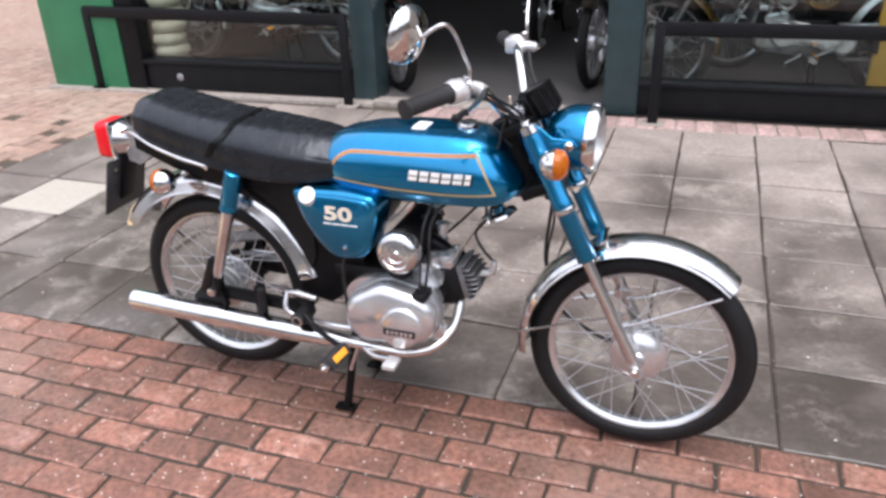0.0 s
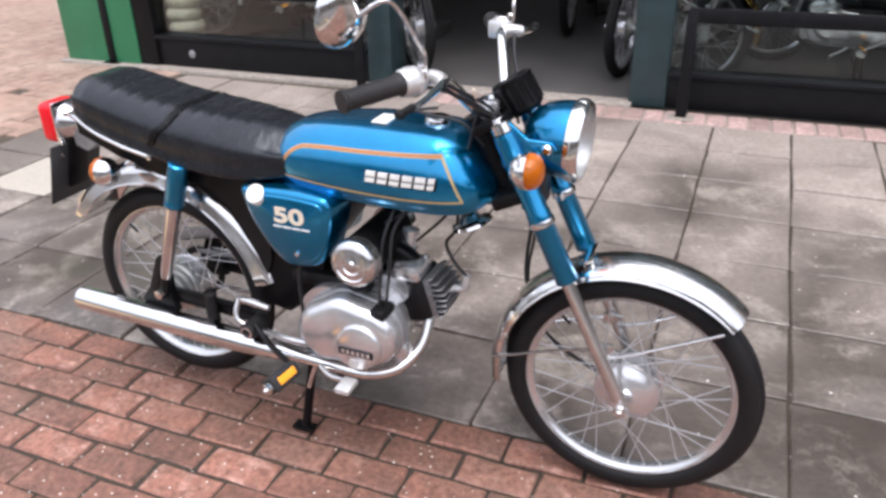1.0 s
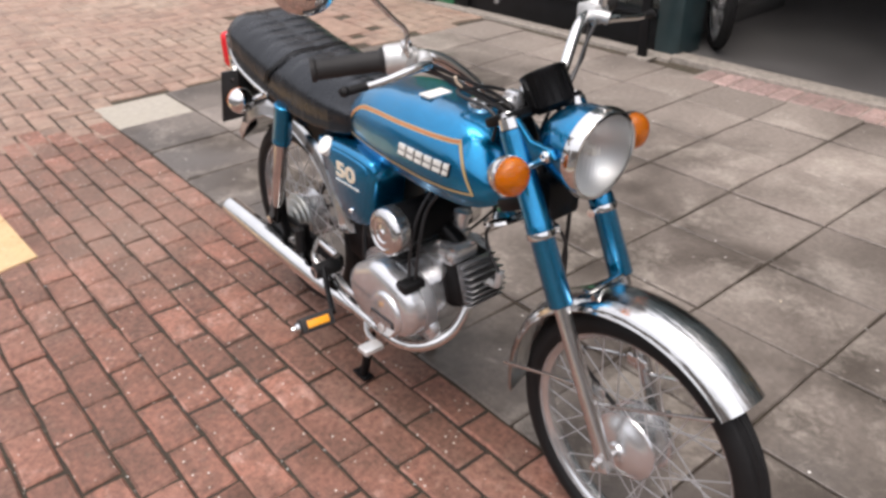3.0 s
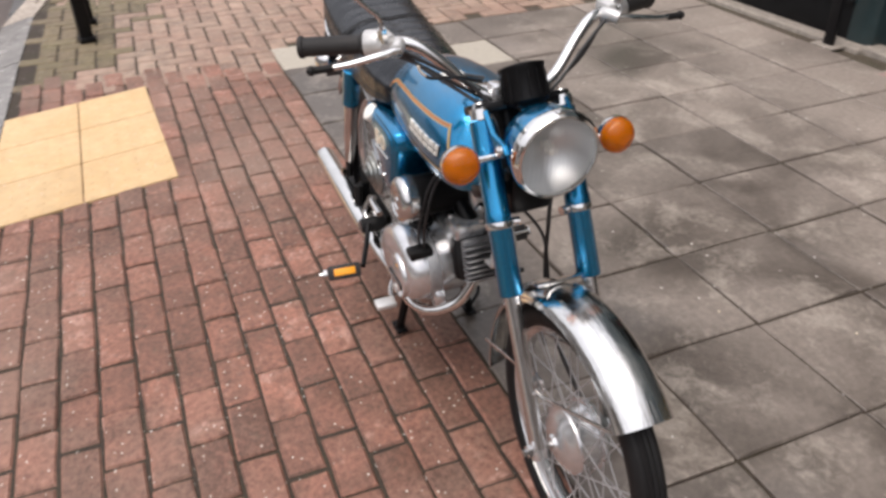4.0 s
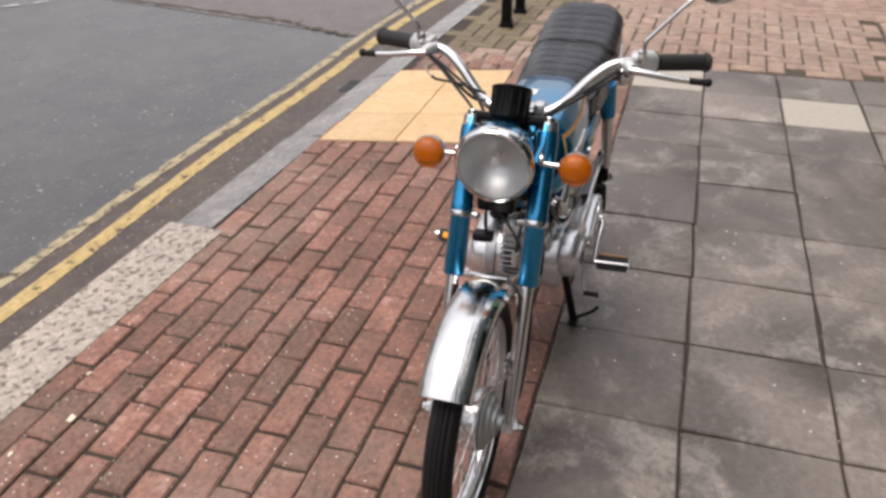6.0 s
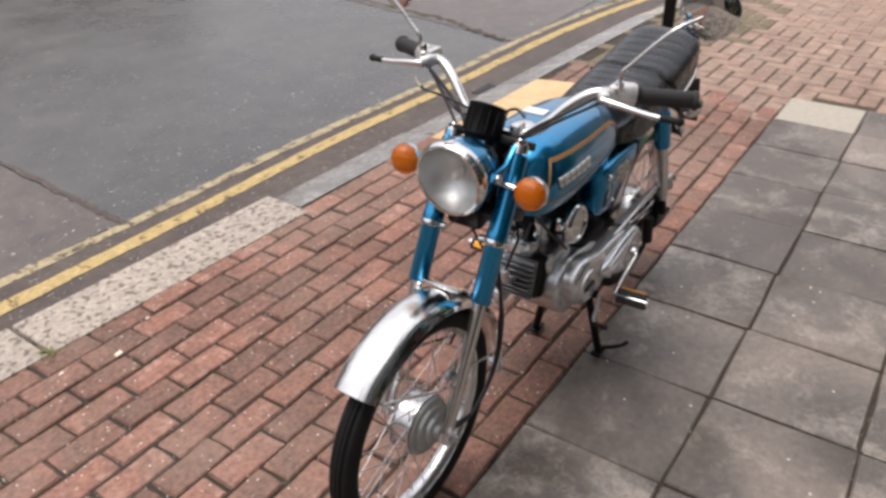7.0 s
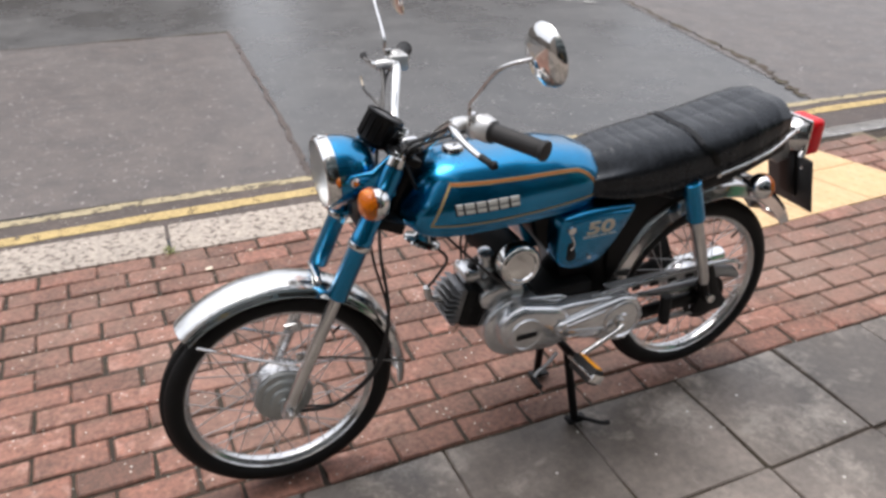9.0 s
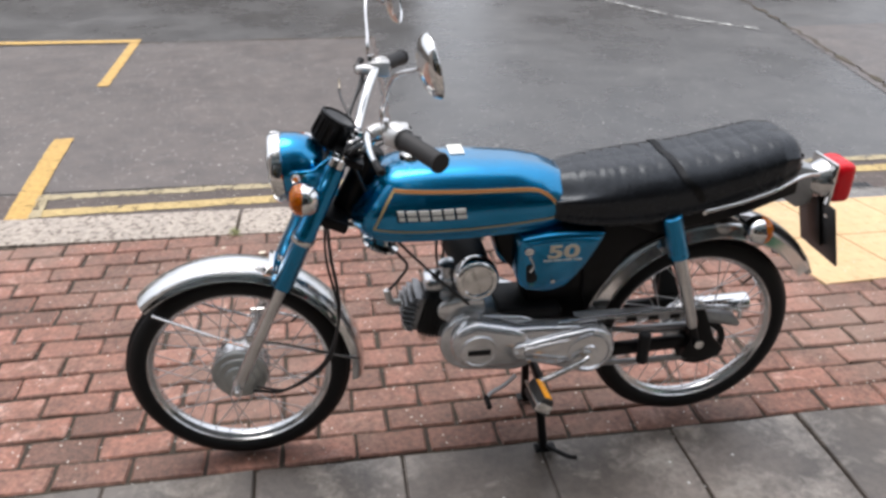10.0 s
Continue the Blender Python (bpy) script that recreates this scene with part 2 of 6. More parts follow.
YELLOW = line_mat("yellow_road_paint", (0.53, 0.395, 0.17), 0.39)
YELLOW_FADED = line_mat("faded_yellow_paint", (0.44, 0.37, 0.23), 0.43)
ORANGE_LINE = line_mat("orange_road_paint", (0.58, 0.37, 0.11), 0.36)
WHITE_LINE = line_mat("white_road_paint", (0.6, 0.6, 0.58), 0.47)


def plain(name, color, rough=0.5, metal=0.0, var=0.12, scale=30, bump_s=0.0, rough_var=0.1, **kw):
    m, n, l, b = node_mat(name, rough, metal, color, **kw)
    v = coords(n, l)
    t = tex(n, l, v, scale, 5, 0.65)
    r = ramp(n, l, t.outputs[0], [(0.3, [c * (1 - var) for c in color]), (0.7, [min(1, c * (1 + var)) for c in color])])
    l.new(r.outputs[0], b.inputs["Base Color"])
    rr = n.new("ShaderNodeMapRange")
    rr.inputs[3].default_value, rr.inputs[4].default_value = max(0.02, rough - rough_var), min(1, rough + rough_var)
    l.new(t.outputs[0], rr.inputs[0])
    l.new(rr.outputs[0], b.inputs["Roughness"])
    if bump_s:
        bump(n, l, b, t.outputs[0], bump_s, 0.002)
    return m


CHROME = plain("chrome", (0.70, 0.70, 0.69), 0.07, 1.0, 0.06, 16, 0.05, 0.035)
CHROME_LONG = plain("mudguard_chrome", (0.68, 0.68, 0.67), 0.035, 1.0, 0.06, 26, 0.16, 0.02)
cl_n, cl_l = CHROME_LONG.node_tree.nodes, CHROME_LONG.node_tree.links
cl_v = coords(cl_n, cl_l, (5.0, 120.0, 5.0))
bump(cl_n, cl_l, cl_n["Principled BSDF"], tex(cl_n, cl_l, cl_v, 1.0, 4, 0.6).outputs[0], 0.32, 0.005)
CHROME_WORN = plain("worn_chrome", (0.60, 0.595, 0.59), 0.15, 0.95, 0.10, 25, 0.05, 0.07)
ALLOY = plain("cast_alloy", (0.64, 0.645, 0.655), 0.24, 0.8, 0.10, 14, 0.02, 0.08)
DUCT_BLACK = plain("duct_black", (0.004, 0.004, 0.0045), 0.6, 0.0, 0.3, 20, 0.0, 0.1, Specular_IOR_Level=0.12)
ALLOY_DULL = plain("dull_alloy", (0.36, 0.37, 0.38), 0.5, 0.8, 0.2, 30, 0.1)
ALLOY_GREY = plain("weathered_alloy", (0.44, 0.46, 0.45), 0.4, 0.7, 0.16, 30, 0.06)
HEAD_FIN = plain("weathered_head", (0.25, 0.25, 0.255), 0.36, 0.7, 0.22, 40, 0.1)
SPOKE = plain("spoke_steel", (0.52, 0.52, 0.53), 0.35, 0.5, 0.08, 40)
RIM = plain("rim_chrome", (0.62, 0.625, 0.63), 0.18, 0.85, 0.05, 30)
REFLEX = plain("reflex_orange", (0.90, 0.36, 0.02), 0.25, 0.0, 0.06, 200)
BLACK = plain("black_enamel", (0.0045, 0.0045, 0.005), 0.34, 0.0, 0.3, 20, 0.0, 0.12, Specular_IOR_Level=0.17)
BLACK_FIN = plain("black_cylinder", (0.007, 0.007, 0.0075), 0.5, 0.0, 0.35, 50, 0.1, Specular_IOR_Level=0.25)
RUBBER = plain("tyre_rubber", (0.0075, 0.0075, 0.008), 0.62, 0.0, 0.3, 45, 0.15, 0.12, Specular_IOR_Level=0.28)
GRIP = plain("grip_rubber", (0.015, 0.014, 0.014), 0.65, 0.0, 0.3, 60, 0.1)
CABLE = plain("cable_sleeve", (0.014, 0.014, 0.015), 0.4, 0.0, 0.2, 60)
VINYL = plain("seat_vinyl", (0.0115, 0.0122, 0.0142), 0.27, 0.0, 0.3, 14, 0.0, 0.05, Specular_IOR_Level=0.36, Specular_Tint=(0.86, 0.93, 1.0, 1.0))
vn, vl = VINYL.node_tree.nodes, VINYL.node_tree.links
v_crease = tex(vn, vl, coords(vn, vl, (26.0, 9.0, 14.0)), 1.0, 3, 0.55)      # soft creases across the seat
v_grain = tex(vn, vl, coords(vn, vl), 420, 2, 0.5)
bump(vn, vl, vn["Principled BSDF"], mix(vn, vl, v_crease.outputs[0], v_grain.outputs[0], 0.06), 0.55, 0.006)
STRAP = plain("strap_vinyl", (0.003, 0.003, 0.0035), 0.42, 0.0, 0.3, 30, 0.0, 0.08)
CREAM = plain("silver_grey_casting", (0.60, 0.60, 0.59), 0.33, 0.5, 0.1, 40, 0.05)
WHITE_P = plain("white_print", (0.78, 0.77, 0.72), 0.4, 0.0, 0.06, 80)
STRIPE_O = plain("orange_stripe", (0.42, 0.13, 0.035), 0.3, 0.0, 0.08, 40)
STRIPE_Y = plain("yellow_stripe", (0.46, 0.33, 0.145), 0.3, 0.0, 0.08, 40)
CREAM_PRINT = plain("cream_print", (0.72, 0.62, 0.48), 0.4, 0.0, 0.08, 80)
PLATE_B = plain("plate_back", (0.03, 0.031, 0.033), 0.45, 0.0, 0.3, 20, 0.05)
GREEN = plain("green_paint", (0.032, 0.185, 0.085), 0.42, 0.0, 0.12, 6, 0.03)
TEAL = plain("dark_teal_paint", (0.022, 0.045, 0.05), 0.4, 0.0, 0.2, 8, 0.03)
SHOPBLACK = plain("black_painted_timber", (0.006, 0.0065, 0.0075), 0.45, 0.0, 0.3, 12, 0.04, Specular_IOR_Level=0.2)
RAIL = plain("black_rail_paint", (0.0055, 0.0055, 0.0065), 0.5, 0.0, 0.25, 20, 0.04, Specular_IOR_Level=0.2)
CONCRETE = stone_mat("threshold_concrete", (0.22, 0.195, 0.17), (0.34, 0.305, 0.265), (0.3, 0.27, 0.24), 0.2, per_piece=0.08)
SHOPFLOOR = plain("shop_floor", (0.095, 0.091, 0.089), 0.45, 0.0, 0.2, 3, 0.03)
SHOPWALL = plain("shop_wall", (0.42, 0.41, 0.39), 0.7, 0.0, 0.2, 2)
AMBER_BOARD = plain("amber_board", (0.62, 0.36, 0.05), 0.5, 0.0, 0.1, 6)
HOUSE = plain("house_brick", (0.225, 0.195, 0.17), 0.85, 0.0, 0.3, 1.2)
CREAM_CLOTH = plain("cream_tyre_stack", (0.72, 0.70, 0.53), 0.6, 0.0, 0.2, 10, 0.1)


def paint_mat(name, color, flake):
    m, n, l, b = node_mat(name, 0.3, 0.93, color, Coat_Weight=0.8, Coat_Roughness=0.04)
    v = coords(n, l)
    t = tex(n, l, v, 900, 2, 0.5)
    big = tex(n, l, v, 9, 4, 0.6)
    r = ramp(n, l, t.outputs[0], [(0.3, color), (0.75, flake)])
    mr = ramp(n, l, big.outputs[0], [(0.3, (0.9, 0.9, 0.9)), (0.7, (1.08, 1.08, 1.08))])
    l.new(mix(n, l, r.outputs[0], mr.outputs[0], 1.0, "MULTIPLY"), b.inputs["Base Color"])
    rr = n.new("ShaderNodeMapRange")
    rr.inputs[3].default_value, rr.inputs[4].default_value = 0.18, 0.32
    l.new(big.outputs[0], rr.inputs[0])
    l.new(rr.outputs[0], b.inputs["Roughness"])
    return m


BLUE = paint_mat("metallic_blue", (0.0, 0.142, 0.312), (0.0, 0.275, 0.535))
GOLD = paint_mat("metallic_gold", (0.42, 0.25, 0.05), (0.60, 0.38, 0.10))
DARKPAINT = paint_mat("metallic_black", (0.01, 0.01, 0.014), (0.04, 0.04, 0.05))


def lens_mat(name, color, rough, trans, flute, relief=0.16):
    m, n, l, b = node_mat(name, rough, 0.0, color, Transmission_Weight=trans, IOR=1.45, Coat_Weight=0.08, Specular_IOR_Level=0.3)
    v = coords(n, l)
    w = n.new("ShaderNodeTexWave")
    w.bands_direction = "Y"
    w.inputs["Scale"].default_value = flute
    l.new(v.outputs[0], w.inputs[0])
    bump(n, l, b, w.outputs[0], relief, 0.002)
    return m


AMBER = lens_mat("amber_lens", (0.97, 0.26, 0.004), 0.10, 0.7, 60, 0.3)
RED = lens_mat("red_lens", (0.85, 0.012, 0.022), 0.25, 0.25, 50)
LAMPGLASS = lens_mat("fluted_lamp_glass", (0.95, 0.96, 0.96), 0.08, 1.0, 38, 0.7)
LAMPGLASS.node_tree.nodes["Principled BSDF"].inputs["IOR"].default_value = 1.12
REFLECTOR = node_mat("lamp_reflector", 0.48, 1.0, (0.66, 0.67, 0.67))[0]
MIRROR = node_mat("mirror_glass", 0.02, 1.0, (0.85, 0.86, 0.87))[0]


def window_glass():
    m, n, l, b = node_mat("window_glass")
    n.remove(b)
    tr = n.new("ShaderNodeBsdfTransparent")
    tr.inputs[0].default_value = (0.86, 0.9, 0.89, 1)
    gl = n.new("ShaderNodeBsdfGlossy")
    gl.inputs["Roughness"].default_value = 0.02
    fr = n.new("ShaderNodeFresnel")
    fr.inputs[0].default_value = 1.48
    mx = n.new("ShaderNodeMixShader")
    l.new(fr.outputs[0], mx.inputs[0])
    l.new(tr.outputs[0], mx.inputs[1])
    l.new(gl.outputs[0], mx.inputs[2])
    l.new(mx.outputs[0], n["Material Output"].inputs[0])
    return m


GLASS = window_glass()


# ---- mesh helpers ----
def finish(bm, name, material, sharp=40):
    bmesh.ops.recalc_face_normals(bm, faces=bm.faces)
    me = bpy.data.meshes.new(name)
    bm.to_mesh(me)
    bm.free()
    me.materials.append(material)
    for p in me.polygons:
        p.use_smooth = True
    me.set_sharp_from_angle(angle=radians(sharp))
    return me


def part(name, bm, material, parent, label="", sharp=40):
    ob = new(name, bm if isinstance(bm, bpy.types.Mesh) else finish(bm, name, material, sharp))
    ob.parent = parent
    if label:
        ob["label"] = label
    return ob


def thing(name, bm, material, label, category, kind="", group="", sharp=40):
    return tagged(new(name, finish(bm, name, material, sharp)), label, category, group, kind)


def empty(name, label, category, m=None, group=""):
    ob = tagged(new(name), label, category, group)
    if m is not None:
        ob.matrix_world = m
    return ob


def box(x0, x1, y0, y1, z0, z1, bev=0.0, bm=None, m=None, seg=2):
    bm = bm or bmesh.new()
    r = bmesh.ops.create_cube(bm, size=1, matrix=Matrix.Translation(((x0 + x1) / 2, (y0 + y1) / 2, (z0 + z1) / 2)) @ Matrix.Diagonal((x1 - x0, y1 - y0, z1 - z0, 1)))
    vs = r["verts"]
    if bev:
        es = list({e for v in vs for e in v.link_edges})
        g = bmesh.ops.bevel(bm, geom=es, offset=bev, segments=seg, profile=0.5, affect="EDGES")
        vs = list({v for f in g["faces"] for v in f.verts} | {v for v in vs if v.is_valid})
    if m is not None:
        bmesh.ops.transform(bm, matrix=m, verts=vs)
    return bm


def frame_of(axis):
    axis = Vector(axis).normalized()
    q = axis.to_track_quat("Z", "Y")
    return q.to_matrix().to_4x4()


def lathe(profile, centre, axis, seg=32, bm=None):
    """Turned shape: profile of (radius, height along the axis)."""
    bm = bm or bmesh.new()
    m = Matrix.Translation(centre) @ frame_of(axis)
    rings = []
    for r, h in profile:
        if r < 1e-6:
            rings.append([bm.verts.new(m @ Vector((0, 0, h)))])
        else:
            rings.append([bm.verts.new(m @ Vector((r * math.cos(2 * math.pi * i / seg), r * math.sin(2 * math.pi * i / seg), h))) for i in range(seg)])
    for a, b in zip(rings, rings[1:]):
        for i in range(seg):
            j = (i + 1) % seg
            if len(a) == 1 and len(b) == 1:
                continue
            if len(a) == 1:
                bm.faces.new((a[0], b[i], b[j]))
            elif len(b) == 1:
                bm.faces.new((a[i], a[j], b[0]))
            else:
                bm.faces.new((a[i], a[j], b[j], b[i]))
    return bm


def rod(a, b, r, seg=16, bm=None, bev=0.0, r2=None):
    a, b = Vector(a), Vector(b)
    h = (b - a).length
    r2 = r if r2 is None else r2
    e = bev or min(r, r2) * 0.15
    return lathe([(0, 0), (r - e, 0), (r, e), (r2, h - e), (r2 - e, h), (0, h)], a, b - a, seg, bm)


def curve_pts(pts, n=8, closed=False):
    p = [Vector(q) for q in pts]
    out = []
    k = len(p)
    for i in range(k if closed else k - 1):
        p0 = p[(i - 1) % k] if closed or i else p[0] * 2 - p[1]
        p1, p2 = p[i], p[(i + 1) % k]
        p3 = p[(i + 2) % k] if closed or i + 2 < k else p2 * 2 - p1
        for j in range(n):
            t = j / n
            out.append(0.5 * (2 * p1 + (p2 - p0) * t + (2 * p0 - 5 * p1 + 4 * p2 - p3) * t * t + (3 * p1 - p0 - 3 * p2 + p3) * t ** 3))
    if not closed:
        out.append(p[-1])
    return out


def tube(pts, r, seg=12, n=8, bm=None, radii=None):
    """Bent tube through the points; radii at the points if given."""
    bm = bm or bmesh.new()
    c = curve_pts(pts, n) if n > 1 else [Vector(p) for p in pts]
    rs = [r] * len(c)
    if radii:
        k = len(pts) - 1
        rs = [radii[min(int(i / n), k)] * (1 - (i / n) % 1) + radii[min(int(i / n) + 1, k)] * ((i / n) % 1) for i in range(len(c))]
    up = None
    rings = []
    for i, p in enumerate(c):
        d = (c[min(i + 1, len(c) - 1)] - c[max(i - 1, 0)]).normalized()
        if up is None:
            up = d.orthogonal().normalized()
        up = (up - d * up.dot(d)).normalized()
        s = d.cross(up)
        rings.append([bm.verts.new(p + (up * math.cos(2 * math.pi * j / seg) + s * math.sin(2 * math.pi * j / seg)) * rs[i]) for j in range(seg)])
    for a, b in zip(rings, rings[1:]):
        for j in range(seg):
            bm.faces.new((a[j], a[(j + 1) % seg], b[(j + 1) % seg], b[j]))
    bm.faces.new(rings[0][::-1])
    bm.faces.new(rings[-1])
    return bm


def loft(rings, bm=None, cap=True):
    bm = bm or bmesh.new()
    vs = [[bm.verts.new(p) for p in r] for r in rings]
    k = len(vs[0])
    for a, b in zip(vs, vs[1:]):
        for i in range(k):
            bm.faces.new((a[i], a[(i + 1) % k], b[(i + 1) % k], b[i]))
    if cap:
        for r in (vs[0], vs[-1]):
            c = bm.verts.new(sum((v.co for v in r), Vector()) / k)
            for i in range(k):
                bm.faces.new((r[i], r[(i + 1) % k], c))
    return bm


def prism(outline, y0, y1, bev=0.004, bm=None):
    """A plate whose (x, z) outline is pushed from y0 to y1, with rounded rims."""
    bm = bm or bmesh.new()
    cx = sum(p[0] for p in outline) / len(outline)
    cz = sum(p[1] for p in outline) / len(outline)

    def ring(y, inset):
        out = []
        for x, z in outline:
            d = math.hypot(x - cx, z - cz) or 1
            out.append(Vector((x - (x - cx) / d * inset, y, z - (z - cz) / d * inset)))
        return out
    s = 1 if y1 > y0 else -1
    rs = [ring(y0, 0), ring(y1 - s * bev, 0), ring(y1 - s * bev * 0.35, bev * 0.3), ring(y1, bev)]
    return loft(rs, bm)


def hull2(circles, k=64):
    """Outline round a set of circles (x, z, r)."""
    pts = []
    for i in range(k):
        a = 2 * math.pi * i / k
        d = (math.cos(a), math.sin(a))
        x, z, r = max(circles, key=lambda c: c[0] * d[0] + c[1] * d[1] + c[2])
        pts.append((x + r * d[0], z + r * d[1]))
    out = []
    for i, p in enumerate(pts):
        q = pts[(i + 1) % k]
        out.append(p)
        g = math.hypot(p[0] - q[0], p[1] - q[1])
        for j in range(1, int(g / 0.02)):
            f = j / int(g / 0.02)
            out.append((p[0] + (q[0] - p[0]) * f, p[1] + (q[1] - p[1]) * f))
    return out


def lettering(text, size, m, depth=0.0012):
    cu = bpy.data.curves.new("lettering", "FONT")
    cu.body, cu.size, cu.extrude, cu.align_x, cu.align_y = text, size, depth, "CENTER", "CENTER"
    cu.offset = size * 0.028
    ob = bpy.data.objects.new("lettering", cu)
    scene.collection.objects.link(ob)
    dg = bpy.context.evaluated_depsgraph_get()
    me = bpy.data.meshes.new_from_object(ob.evaluated_get(dg))
    bpy.data.objects.remove(ob)
    bpy.data.curves.remove(cu)
    me.transform(m)
    me.materials.clear()
    return me


# ---- setting: pavement, road, kerb ----
PAV = pose(0, 1.943, 0, 0, 0, 1.75)      # the line where bricks meet slabs
ROAD_Z = -0.06


def piece_mesh(name, lx, ly, h, bev, material, jitter=0.0, seed=0, edge=0.0):
    """One paver: a block with worn, chamfered upper edges, top at z 0."""
    r = random.Random(seed)
    bm = bmesh.new()
    cx, cy = 1 - 0.007 / lx, 1 - 0.007 / ly
    outline = ((-cx, -1), (-0.1, -1), (cx, -1), (1, -cy), (1, 0.1), (1, cy), (cx, 1), (0.15, 1), (-cx, 1), (-1, cy), (-1, -0.1), (-1, -cy))
    rings = []
    for z, e in ((-h, 0.0), (-bev, 0.0), (0.0, bev * 1.1)):
        rings.append([(sx * (lx / 2 - e), sy * (ly / 2 - e), z + (r.uniform(-jitter, jitter) if z > -h else 0)) for sx, sy in outline])
    wander = [(r.uniform(-edge, edge), r.uniform(-edge, edge)) for _ in outline]
    vs = [[bm.verts.new((x + dx, y + dy, z)) for (x, y, z), (dx, dy) in zip(q, wander)] for q in rings]
    for a, b in zip(vs, vs[1:]):
        for i in range(12):
            bm.faces.new((a[i], a[(i + 1) % 12], b[(i + 1) % 12], b[i]))
    bm.faces.new(vs[-1])
    return finish(bm, name, material, 30)


def sheet(name, corners, z, material, label, category):
    bm = bmesh.new()
    bm.faces.new([bm.verts.new((x, y, z)) for x, y in corners])
    return thing(name, bm, material, label, category, "structure")


ground = sheet("ground", [(-400, -400), (400, -400), (400, 400), (-400, 400)], ROAD_Z - 0.004, ASPHALT, "damp grey asphalt reaching the distance", "ground")
road = sheet("road", [(-60, -14), (60, -14), (60, 0.47), (-60, 0.47)], ROAD_Z, ASPHALT, "damp grey asphalt road with yellow lines", "road")
patch = sheet("road_patch", [(-0.55, -2.87), (14, -2.7), (14, 0.02), (-0.52, -0.02)], ROAD_Z + 0.003, ASPHALT_OLD, "older worn asphalt patch in the road", "road")
sheet("road_patch", [(-9, -3.2), (-4.1, -2.9), (-3.62, -0.03), (-9, -0.3)], ROAD_Z + 0.003, ASPHALT_OLD, "older asphalt of the side road mouth", "road")


def bend(x):
    """How far the kerb line has swung in at x, past the corner posts."""
    return 0.12 * max(0.0, -4.4 - x) ** 1.5


def seam(name, pts, w, z, material, label, wob=0.0, sd=1):
    r = random.Random(sd)
    c = curve_pts([(x, y, z) for x, y in pts], 14)
    bm = bmesh.new()
    rows = []
    for i, p in enumerate(c):
        d = (c[min(i + 1, len(c) - 1)] - c[max(i - 1, 0)]).normalized()
        o = Vector((-d.y, d.x, 0))
        rows.append([bm.verts.new(p + o * (k * w / 2 + r.uniform(-wob, wob))) for k in (-1, 1)])
    for a, b in zip(rows, rows[1:]):
        bm.faces.new((a[0], b[0], b[1], a[1]))
    return thing(name, bm, material, label, "road marking", "structure")


seam("road_joint", [(-0.55, -2.87), (-0.56, -2.0), (-0.54, -0.5), (-0.52, 0.0)], 0.03, ROAD_Z + 0.006, GUTTER, "dark tar joint between asphalt patches", 0.012)
seam("road_joint", [(-0.55, -2.87), (3, -2.84), (9, -2.75)], 0.02, ROAD_Z + 0.006, MORTAR, "dark tar joint between asphalt patches", 0.012, 3)
seam("road_joint", [(-4.3, -4.2), (-4.14, -2.95), (-3.95, -1.53), (-3.82, -0.72), (-3.71, -0.4), (-3.6, -0.04)], 0.035, ROAD_Z + 0.006, MORTAR, "cracked tar joint in the road", 0.03, 4)
sheet("gutter", [(-60, 0.0), (60, 0.0), (60, 0.39), (-60, 0.39)], ROAD_Z + 0.0015, GUTTER, "brown damp gutter strip by the kerb", "gutter")
seam("line_inner", [(x, 0.125 + bend(x)) for x in (-9, -7.5, -6.2, -5.2)] + [(-4, 0.112), (-2.7, 0.125), (-1.6, 0.112), (-0.6, 0.155), (0.2, 0.176), (1.05, 0.215)], 0.072, ROAD_Z + 0.004, YELLOW, "worn inner yellow kerb line", 0.004, 5)
seam("line_outer", [(x, -0.005 + bend(x)) for x in (-9, -7.5, -6.2, -5.2)] + [(-4, -0.02), (-2.6, 0.0), (-1.5, -0.018), (-0.6, 0.012), (0.2, 0.018), (1.08, 0.045)], 0.055, ROAD_Z + 0.004, YELLOW_FADED, "faded outer yellow kerb line", 0.004, 6)
seam("line_end", [(1.075, 0.02), (1.045, 0.26)], 0.05, ROAD_Z + 0.008, YELLOW_FADED, "faded yellow end bar of the kerb lines", 0.003, 7)
seam("bay_line", [(1.112, 0.33), (1.165, -0.2), (1.208, -0.73)], 0.10, ROAD_Z + 0.007, ORANGE_LINE, "thick orange bay marking", 0.003, 8)
seam("bay_line", [(1.25, -1.70), (1.275, -2.3), (1.30, -2.86)], 0.07, ROAD_Z + 0.007, ORANGE_LINE, "thick orange bay marking", 0.003, 9)
seam("bay_line", [(1.266, -2.91), (2.3, -2.93), (3.6, -2.95)], 0.09, ROAD_Z + 0.009, ORANGE_LINE, "thick orange bay marking", 0.003, 10)
seam("white_line", [(-2.6, -4.9), (-2.9, -4.2), (-3.33, -3.38), (-3.82, -2.84)], 0.045, ROAD_Z + 0.007, WHITE_LINE, "worn thin white road line", 0.006, 11)

# pavement bed and kerb
sheet("pavement_far", [(-24, 0.7), (-4.75, 0.7), (-4.75, 30), (-24, 30)], -0.008, BRICK_TAN, "tan block paving running on past the shop", "pavement")
bed = bmesh.new()
box(-60, 60, 0.565, 4.95, -0.12, -0.012, 0, bed)
pavement = thing("pavement", bed, MORTAR, "brick and slab pavement with dark joints", "pavement", "structure")

